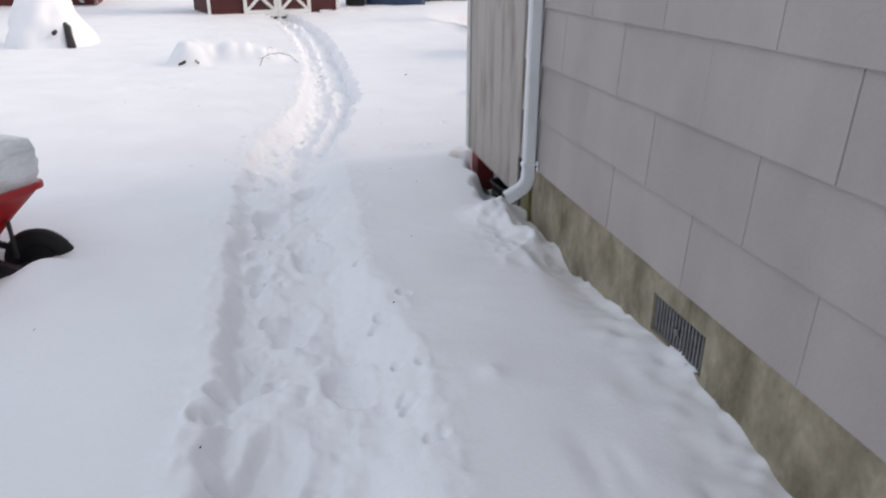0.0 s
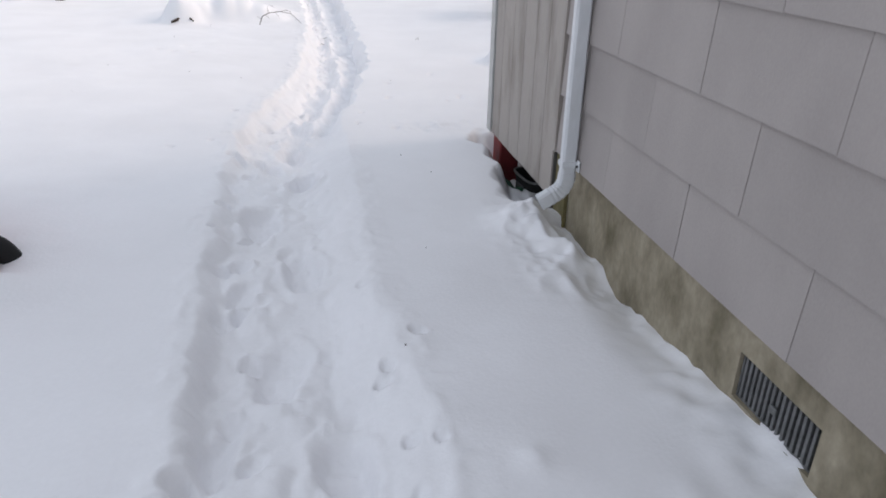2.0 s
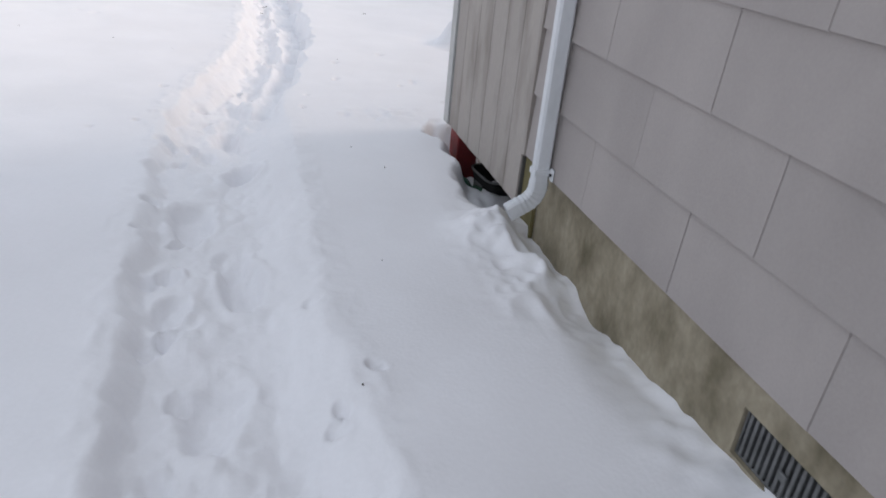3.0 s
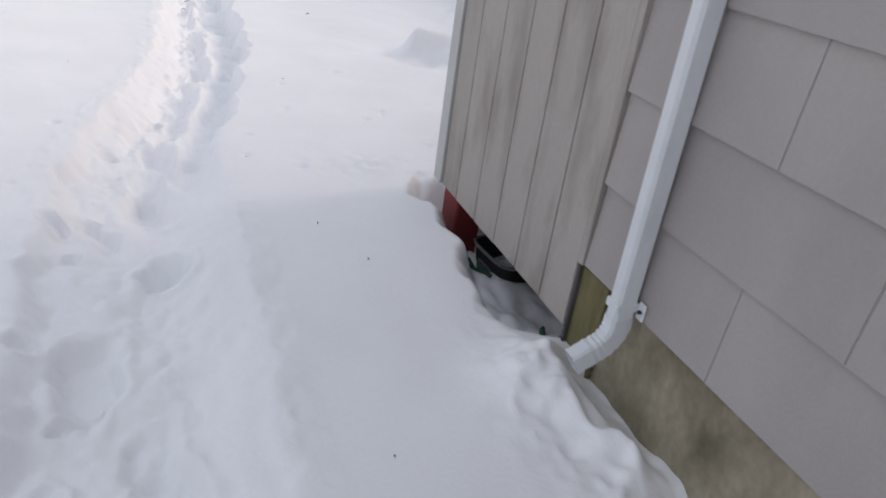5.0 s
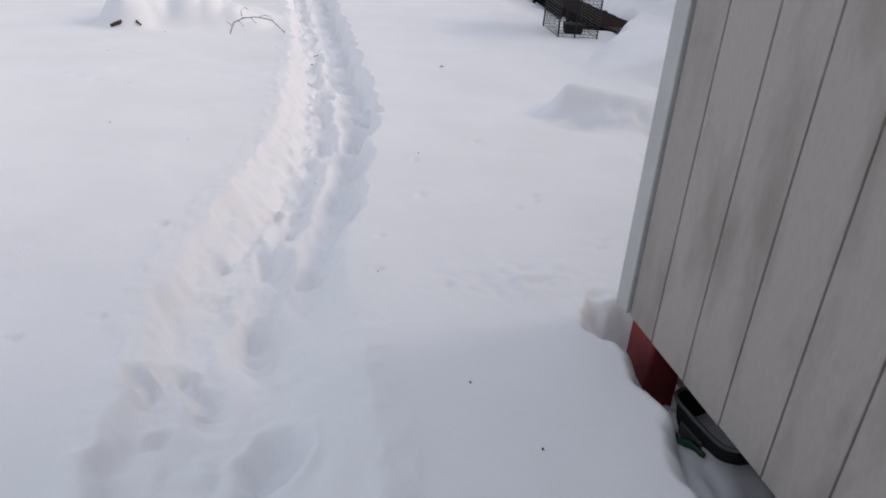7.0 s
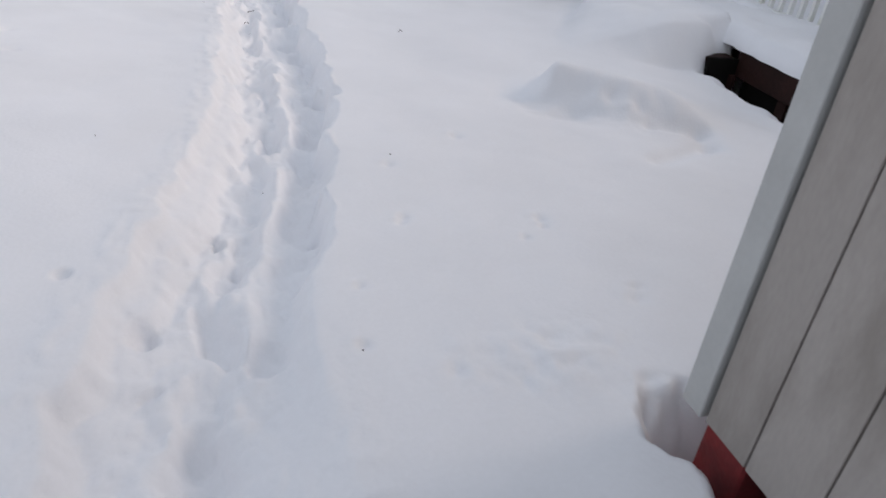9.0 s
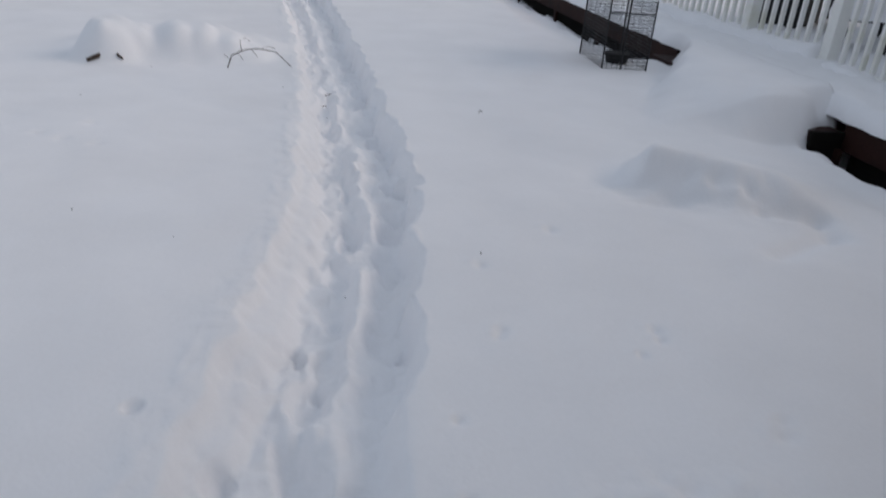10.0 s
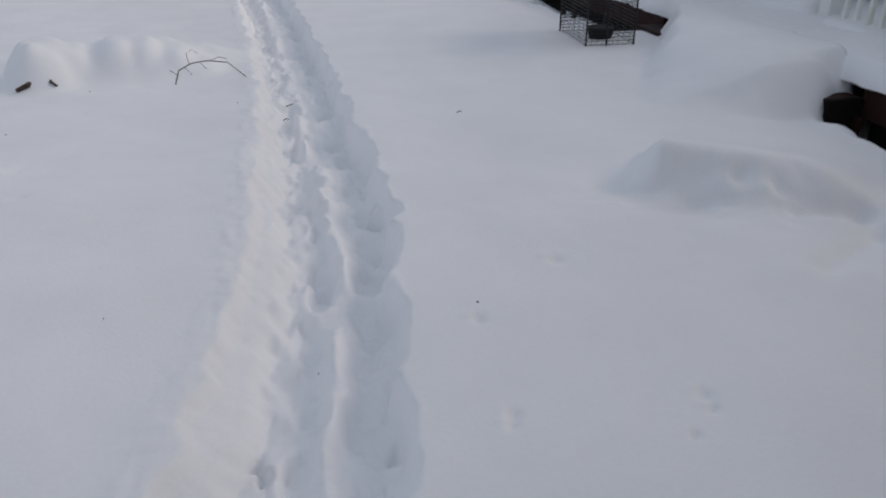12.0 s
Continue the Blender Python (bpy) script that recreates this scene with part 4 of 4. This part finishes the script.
def build_bin():
    b = tagged(empty("blue_bin", 2.55, 24.6, 0.0, 4), "dark blue tarp-covered bin beside the shed", "bin")
    bm = bmesh.new()
    n, rows = 44, 10
    grid = []
    for j in range(rows + 1):
        z = 1.5 * j / rows
        ring = []
        for k in range(n):
            a = 2 * math.pi * k / n
            c, s = math.cos(a), math.sin(a)
            r = 1 / max(abs(c) / 0.95, abs(s) / 0.7)
            r = r * (1 - 0.04 * z + 0.03 * math.sin(a * 11 + z * 1.3) * (1 - z / 1.8))
            ring.append(bm.verts.new((0.95 + r * c, 0.7 + r * s, z)))
        grid.append(ring)
    for r0, r1 in zip(grid, grid[1:]):
        for k in range(n):
            bm.faces.new((r0[k], r0[(k + 1) % n], r1[(k + 1) % n], r1[k]))
    bm.faces.new(grid[-1])
    bmesh.ops.recalc_face_normals(bm, faces=bm.faces[:])
    part("tarp", bm, TARP, b, smooth=True)
    part("rope", tube([(0.95 + 0.98 * math.cos(a) * (1 / max(abs(math.cos(a)), abs(math.sin(a)) * 0.95 / 0.7)), 0.7 + 0.98 * math.sin(a) * (0.95 / max(abs(math.cos(a)), abs(math.sin(a)) * 0.95 / 0.7)), 0.9) for a in (2 * math.pi * k / 40 for k in range(41))], 0.012, 5), IRON, b)
    snow_cap("bin_snow", "snow heaped on the blue tarp", 2.6, 4.4, 24.6, 26.0, 1.48, 0.25, 0.3, 0.05, 61, n=30)
    w = tagged(empty("black_bin", 1.83, 24.3, 0.0, 0), "black plastic bin between shed and tarp", "bin")
    part("body", prism([(0.03, 0.0), (0.0, 1.05), (0.62, 1.05), (0.59, 0.0)], 0.0, 0.6, "y"), RUBBER, w)
    part("lid", box((-0.02, -0.03, 1.052), (0.64, 0.64, 1.10), 0.015), RUBBER, w)


build_bin()


def build_car():
    c = tagged(empty("parked_car", 5.25, 27.6, -0.28, 22), "parked car almost buried under snow", "car")
    prof = [(-2.1, 0.25), (-2.15, 0.7), (-1.9, 0.92), (-1.1, 1.0), (-0.5, 1.42), (0.9, 1.44), (1.6, 1.02), (2.1, 0.95), (2.15, 0.3)]
    bm = prism(prof, -0.85, 0.85, "y")
    bmesh.ops.bevel(bm, geom=bm.edges[:], offset=0.07, segments=2, affect="EDGES")
    part("body", bm, CARPAINT, c, smooth=True)
    for px in (-1.35, 1.35):
        for py in (-0.87, 0.69):
            w = part("wheel", tube([(px, py, 0.3), (px, py + 0.18, 0.3)], 0.31, 22), RUBBER, c)
            part("rim", tube([(px, py - 0.01, 0.3), (px, py + 0.02, 0.3)], 0.19, 16), STEEL, w)
    part("window", prism([(-1.0, 1.0), (-0.48, 1.36), (0.85, 1.38), (1.4, 1.02)], -0.862, -0.845, "y"), GLASS, c)
    part("headlight", box((-2.19, -0.75, 0.6), (-2.1, -0.45, 0.75), 0.02), STEEL, c)
    part("bumper", box((-2.22, -0.8, 0.3), (-2.1, 0.8, 0.5), 0.03), CARPAINT, c)
    bm = bmesh.new()
    us, vs = np.linspace(-2.25, 2.25, 46), np.linspace(-1.0, 1.0, 22)
    top = np.interp(us, [-2.25, -2.1, -1.2, -0.55, 0.9, 1.7, 2.25], [0.45, 1.0, 1.1, 1.58, 1.6, 1.15, 0.6])
    grid = []
    for i, u in enumerate(us):
        row = []
        for v in vs:
            e = max(0.0, abs(v) - 0.7) / 0.3
            drop = 0.50 * e ** 2.2 * (0.75 + 0.35 * math.sin(u * 3.1 + (1 if v > 0 else 2.2)))
            z = top[i] - drop + 0.04 * noise.noise((u * 2, v * 2, 3.3))
            row.append(bm.verts.new((u, v, max(z, 0.05))))
        grid.append(row)
    for i in range(len(us) - 1):
        for j in range(len(vs) - 1):
            bm.faces.new((grid[i][j], grid[i + 1][j], grid[i + 1][j + 1], grid[i][j + 1]))
    sn = finish("car_snow", bm, SNOW, smooth=True)
    sn.matrix_basis = pose(5.25, 27.6, -0.24, 0, 0, 22)
    tagged(sn, "deep snow lying over the parked car", "snow", kind="stuff")


build_car()

fence = tagged(empty("fence", 6.2, 31.5, -0.1, -3), "weathered tan board fence at the back of the yard", "fence")
for k in range(13):
    part("fence_post", box((2.4 * k - 0.05, 0.0, 0), (2.4 * k + 0.05, 0.1, 2.6)), FENCEWOOD, fence)
slat = box((0.0, -0.02, 0.06), (0.135, 0.0, 2.5), 0.004)
me = bpy.data.meshes.new("board")
slat.to_mesh(me)
slat.free()
me.materials.append(FENCEWOOD)
for k in range(200):
    o = new("board", me)
    o.parent = fence
    o.matrix_basis = pose(0.144 * k, 0, 0.02 * noise.noise((k * 0.7, 0, 0)))
for z in (0.4, 2.0):
    part("fence_rail", box((0, 0.001, z), (28.8, 0.04, z + 0.09)), FENCEWOOD, fence)

tool = tagged(empty("garden_shed", 14.6, 20.6, -0.05, 40), "faded pink-brown garden shed in the next yard", "shed")
part("wall", box((-0.8, -0.7, 0), (0.8, 0.7, 2.1)), PINK, tool)
part("roof", prism([(-0.95, 2.05), (0, 2.6), (0.95, 2.05), (0.95, 2.15), (0, 2.72), (-0.95, 2.15)], -0.85, 0.85, "y"), ROOF, tool)


# ---- loose things in the snow ----
def build_cart():
    """Two-wheeled yard cart, tray heaped with snow. Local x runs along the tray's front edge, y points away behind it."""
    ang = math.degrees(math.atan2(-0.83, -0.55))
    c = tagged(empty("wheelbarrow", -1.20, 4.08, 0, ang), "red two-wheeled wheelbarrow half buried, heaped with snow", "wheelbarrow")
    rim_z, bot_z, Wd, L = 0.45, 0.14, 0.74, 1.05
    bm = bmesh.new()
    def ring(inset_front, inset_side, z, grow=0.0):
        x0, x1, y0, y1 = inset_side - grow, Wd - inset_side + grow, -inset_front + grow, -L + 0.16 * (inset_front > 0.05) - grow
        r = 0.07
        pts = []
        for cx, cy, a0 in ((x1 - r, y0 - r, 0), (x0 + r, y0 - r, 90), (x0 + r, y1 + r, 180), (x1 - r, y1 + r, 270)):
            for k in range(5):
                a = radians(a0 + 22.5 * k)
                pts.append((cx + r * math.cos(a), cy + r * math.sin(a), z))
        return [bm.verts.new(p) for p in pts]
    rings = [ring(0.0, 0.0, rim_z - 0.025, 0.022), ring(0.0, 0.0, rim_z, 0.022), ring(0.0, 0.0, rim_z, 0.0), ring(0.01, 0.005, rim_z - 0.04), ring(0.12, 0.06, 0.29), ring(0.24, 0.12, bot_z)]
    for r0, r1 in zip(rings, rings[1:]):
        n = len(r0)
        for k in range(n):
            bm.faces.new((r0[k], r0[(k + 1) % n], r1[(k + 1) % n], r1[k]))
    bm.faces.new(rings[-1])
    bmesh.ops.recalc_face_normals(bm, faces=bm.faces[:])
    tray = part("tray", bm, CARTRED, c, "red poly tray", smooth=False)
    tray.modifiers.new("wall", "SOLIDIFY").thickness = 0.006
    for wx, wy in ((0.0, -0.10), (0.46, -0.10)):
        w = part("wheel", bm_wheel(0.0), RUBBER, c, smooth=True)
        w.matrix_basis = pose(wx + 0.02, wy, 0.02, 0, 0, 24)
        part("hub", tube([(-0.05, 0, 0), (0.07, 0, 0)], 0.045, 12), RUBBER, w)
    part("axle", tube([(0.0, -0.12, 0.03), (0.58, -0.12, 0.03)], 0.013, 8), IRON, c)
    part("brace", tube([(0.16, -0.085, 0.285), (0.16, -0.075, 0.10)], 0.011, 8), IRON, c)
    part("brace", tube([(0.34, -0.09, 0.17), (0.36, -0.035, 0.02)], 0.011, 8), IRON, c)
    bar = part("frame_bar", box((-0.022, -0.16, -0.025), (0.022, 0.16, 0.025), 0.006), IRON, c, "dark steel frame bar")
    bar.matrix_basis = pose(0.29, -0.03, 0.115, -6, 0, 0)
    for hx in (0.12, 0.62):
        part("handle", tube([(hx, -0.2, 0.13), (hx, -L, 0.2), (hx, -L - 0.5, 0.42)], 0.018, 8), IRON, c)
        part("leg", tube([(hx, -L + 0.15, 0.16), (hx, -L + 0.12, -0.1)], 0.014, 8), IRON, c)
    m = c.matrix_basis
    heap = snow_cap("wheelbarrow_snow", "tall block of layered snow in the wheelbarrow", 0.012, Wd - 0.02, -L + 0.02, -0.012, rim_z - 0.01, 0.225, 0.022, 0.02, 66, n=120, rz=ang, at=(-1.20, 4.08), square=5.0)
    heap.data.materials[0] = OLDSNOW
    # layered, slightly overhanging sides
    bm = bmesh.new()
    bm.from_mesh(heap.data)
    bmesh.ops.subdivide_edges(bm, edges=[e for e in bm.edges if abs(e.verts[0].co.z - e.verts[1].co.z) > 0.035], cuts=7, use_grid_fill=True)
    mid = m @ Vector((Wd / 2, -L / 2, 0))
    for v in bm.verts:
        h = max(0.0, v.co.z - rim_z)
        out = Vector((v.co.x - mid.x, v.co.y - mid.y, 0))
        away = min(1.0, out.length / 0.4)
        ridge = 0.0045 * math.sin(v.co.z * 105 + 3 * math.sin(v.co.x * 5) + 2.5 * math.sin(v.co.y * 7)) + 0.007 * math.sin(v.co.x * 31 + v.co.y * 23 + v.co.z * 40)
        v.co += out.normalized() * away * (0.19 * h - 0.9 * max(0.0, h - 0.17) + ridge * min(1.0, h / 0.03))
    bmesh.ops.recalc_face_normals(bm, faces=bm.faces[:])
    bm.to_mesh(heap.data)
    bm.free()


def bm_wheel(x):
    bm = bmesh.new()
    n, m = 28, 10
    rings = []
    for k in range(n):
        a = 2 * math.pi * k / n
        ring = []
        for j in range(m):
            b = 2 * math.pi * j / m
            r = 0.135 + 0.045 * math.cos(b)
            ring.append(bm.verts.new((x + 0.045 * math.sin(b), r * math.cos(a), r * math.sin(a))))
        rings.append(ring)
    for k in range(n):
        r0, r1 = rings[k], rings[(k + 1) % n]
        for j in range(m):
            bm.faces.new((r0[j], r0[(j + 1) % m], r1[(j + 1) % m], r1[j]))
    bmesh.ops.recalc_face_normals(bm, faces=bm.faces[:])
    add_tube(bm, [(x - 0.025, 0, 0), (x + 0.025, 0, 0)], 0.11, 20)
    return bm


build_cart()


def build_shrub():
    s = tagged(empty("snowy_shrub", -4.15, 14.75, 0.0), "shrub wholly wrapped in a cone of snow", "shrub")
    bm = bmesh.new()
    rows, n = 22, 34
    grid = []
    for j in range(rows + 1):
        f = j / rows
        z = -0.06 + 1.45 * f
        ring = []
        for k in range(n):
            a = 2 * math.pi * k / n
            r = 0.74 * (1 - f) ** 0.72 + 0.03
            r *= 1 + 0.16 * noise.noise((2.2 * math.cos(a), 2.2 * math.sin(a), z * 2.5)) + 0.07 * noise.noise((5 * math.cos(a), 5 * math.sin(a), z * 5))
            ring.append(bm.verts.new((r * math.cos(a), r * math.sin(a), z)))
        grid.append(ring)
    for r0, r1 in zip(grid, grid[1:]):
        for k in range(n):
            bm.faces.new((r0[k], r0[(k + 1) % n], r1[(k + 1) % n], r1[k]))
    bm.faces.new(grid[-1])
    part("snow_mantle", bm, SNOW, s, "smooth cone of packed snow", smooth=True)
    part("stem", tube([(0.50, -0.62, 0.0), (0.48, -0.6, 0.2), (0.45, -0.5, 0.34), (0.3, -0.3, 0.45)], [0.075, 0.065, 0.06, 0.04], 10), IRON, s, "dark bare stem")
    part("stem", tube([(0.28, -0.72, 0.27), (0.26, -0.4, 0.30)], 0.035, 8), IRON, s)


build_shrub()


def build_twig():
    t = tagged(empty("fallen_twig", -0.40, 10.97, snow_at(-0.36, 10.97) + 0.075), "thin bare twig arching out of the snow", "twig")
    z1 = snow_at(0.2, 11.0) - snow_at(-0.36, 10.97)
    main = [(-0.03, 0, -0.10), (0.02, 0, 0.03), (0.12, 0.01, 0.075), (0.24, 0.02, 0.085), (0.38, 0.03, 0.06), (0.5, 0.03, 0.0 + z1), (0.55, 0.03, -0.03 + z1)]
    part("stem", tube(main, [0.0045, 0.0045, 0.0042, 0.004, 0.0035, 0.003, 0.002], 6), TWIG, t)
    for pts in ([(0.10, 0.01, 0.07), (0.09, 0.03, 0.14), (0.13, 0.04, 0.17), (0.17, 0.04, 0.14)], [(0.18, 0.015, 0.08), (0.21, -0.02, 0.05), (0.23, -0.03, 0.03)],
                [(0.26, 0.02, 0.085), (0.32, 0.05, 0.10), (0.38, 0.06, 0.08)], [(0.06, 0.0, 0.05), (0.09, -0.02, 0.03), (0.11, -0.03, 0.0)], [(0.0, 0.0, 0.0), (-0.04, -0.02, 0.04)]):
        part("twiglet", tube(pts, [0.0024 - 0.0004 * k for k in range(len(pts))], 5), TWIG, t)
    for x, y, dx, r in ((-1.43, 10.97, -0.12, 0.020), (-1.27, 10.99, 0.06, 0.011)):
        z = snow_at(x, y) + 0.012
        pts = [(x + 0.6 * dx, y - 0.01, z - 0.02), (x, y, z + 0.008), (x - 0.4 * dx, y + 0.10, z + 0.02), (x - 0.5 * dx, y + 0.28, z + 0.03)]
        tagged(finish("broken_branch", tube(pts, [r * 0.7, r, r, r], 8), TWIG), "dark broken branch end under snow", "branch", group="brush heap branches")
    for x, y, l, a in ((0.36, 10.55, 0.10, 20), (0.32, 10.3, 0.04, 60), (1.4, 9.6, 0.04, 10)):
        z = snow_at(x, y)
        tagged(finish("twig_scrap", tube([(x, y, z), (x + l * 0.5, y + 0.01, z + 0.012), (x + l, y + 0.02, z - 0.004)], 0.003, 5), TWIG), "short dark twig scrap on the snow", "twig", group="twig scraps")


build_twig()

bm = bmesh.new()
rs = random.Random(9)
for k in range(26):
    x, y = rs.uniform(-2.2, 2.2), rs.uniform(1.5, 11)
    if k < 6:
        x, y = ((0.55, 3.9), (0.62, 5.2), (0.75, 4.9), (0.425, 5.918), (0.82, 7.31), (-1.05, 3.2))[k]
    if x > 1.0 and y < 5.6:
        continue
    z = snow_at(x, y)
    r = rs.uniform(0.0014, 0.0032)
    add_box(bm, (x - r, y - r * 1.6, z - 0.001), (x + r, y + r * 1.6, z + 0.003))
tagged(finish("leaf_litter", bm, SPECK), "tiny dark specks of litter on snow", "litter", kind="stuff")


# shingles, course by course, broken joints
rng = random.Random(4)
meshes = {}
for c in range(8):
    z0 = SID_B + c * COURSE
    start = (3.687 if c % 2 == 0 else 2.778) + 0.006 * (c % 3)
    y = start - SH_W * 11
    while y < 4.286:
        a, b = max(y, -3.2), min(y + SH_W, 4.266)
        y += SH_W
        if b - a < 0.04 or a < -3.3:
            continue
        key = round(b - a, 3)
        if key not in meshes:
            w = b - a
            bm = bmesh.new()
            lo, hi = 0.0015, w - 0.0015
            co = [(-0.0075, lo, 0.0), (-0.0075, hi, 0.0), (0.0, hi, 0.0), (0.0, lo, 0.0), (0.006, lo, COURSE + 0.004), (0.006, hi, COURSE + 0.004), (0.0115, hi, COURSE + 0.004), (0.0115, lo, COURSE + 0.004)]
            v = [bm.verts.new(p) for p in co]
            for f in ((0, 1, 2, 3), (4, 7, 6, 5), (0, 4, 5, 1), (3, 2, 6, 7), (0, 3, 7, 4), (1, 5, 6, 2)):
                bm.faces.new([v[i] for i in f])
            bmesh.ops.recalc_face_normals(bm, faces=bm.faces[:])
            me = bpy.data.meshes.new("shingle")
            bm.to_mesh(me)
            bm.free()
            me.materials.append(SHINGLE)
            meshes[key] = me
        s = new("shingle", meshes[key])
        s.parent = wall
        s.matrix_basis = pose(WALL_X + 0.0015 * rng.random(), a, z0 + rng.uniform(-0.0012, 0.0012), 0, 0, 0)
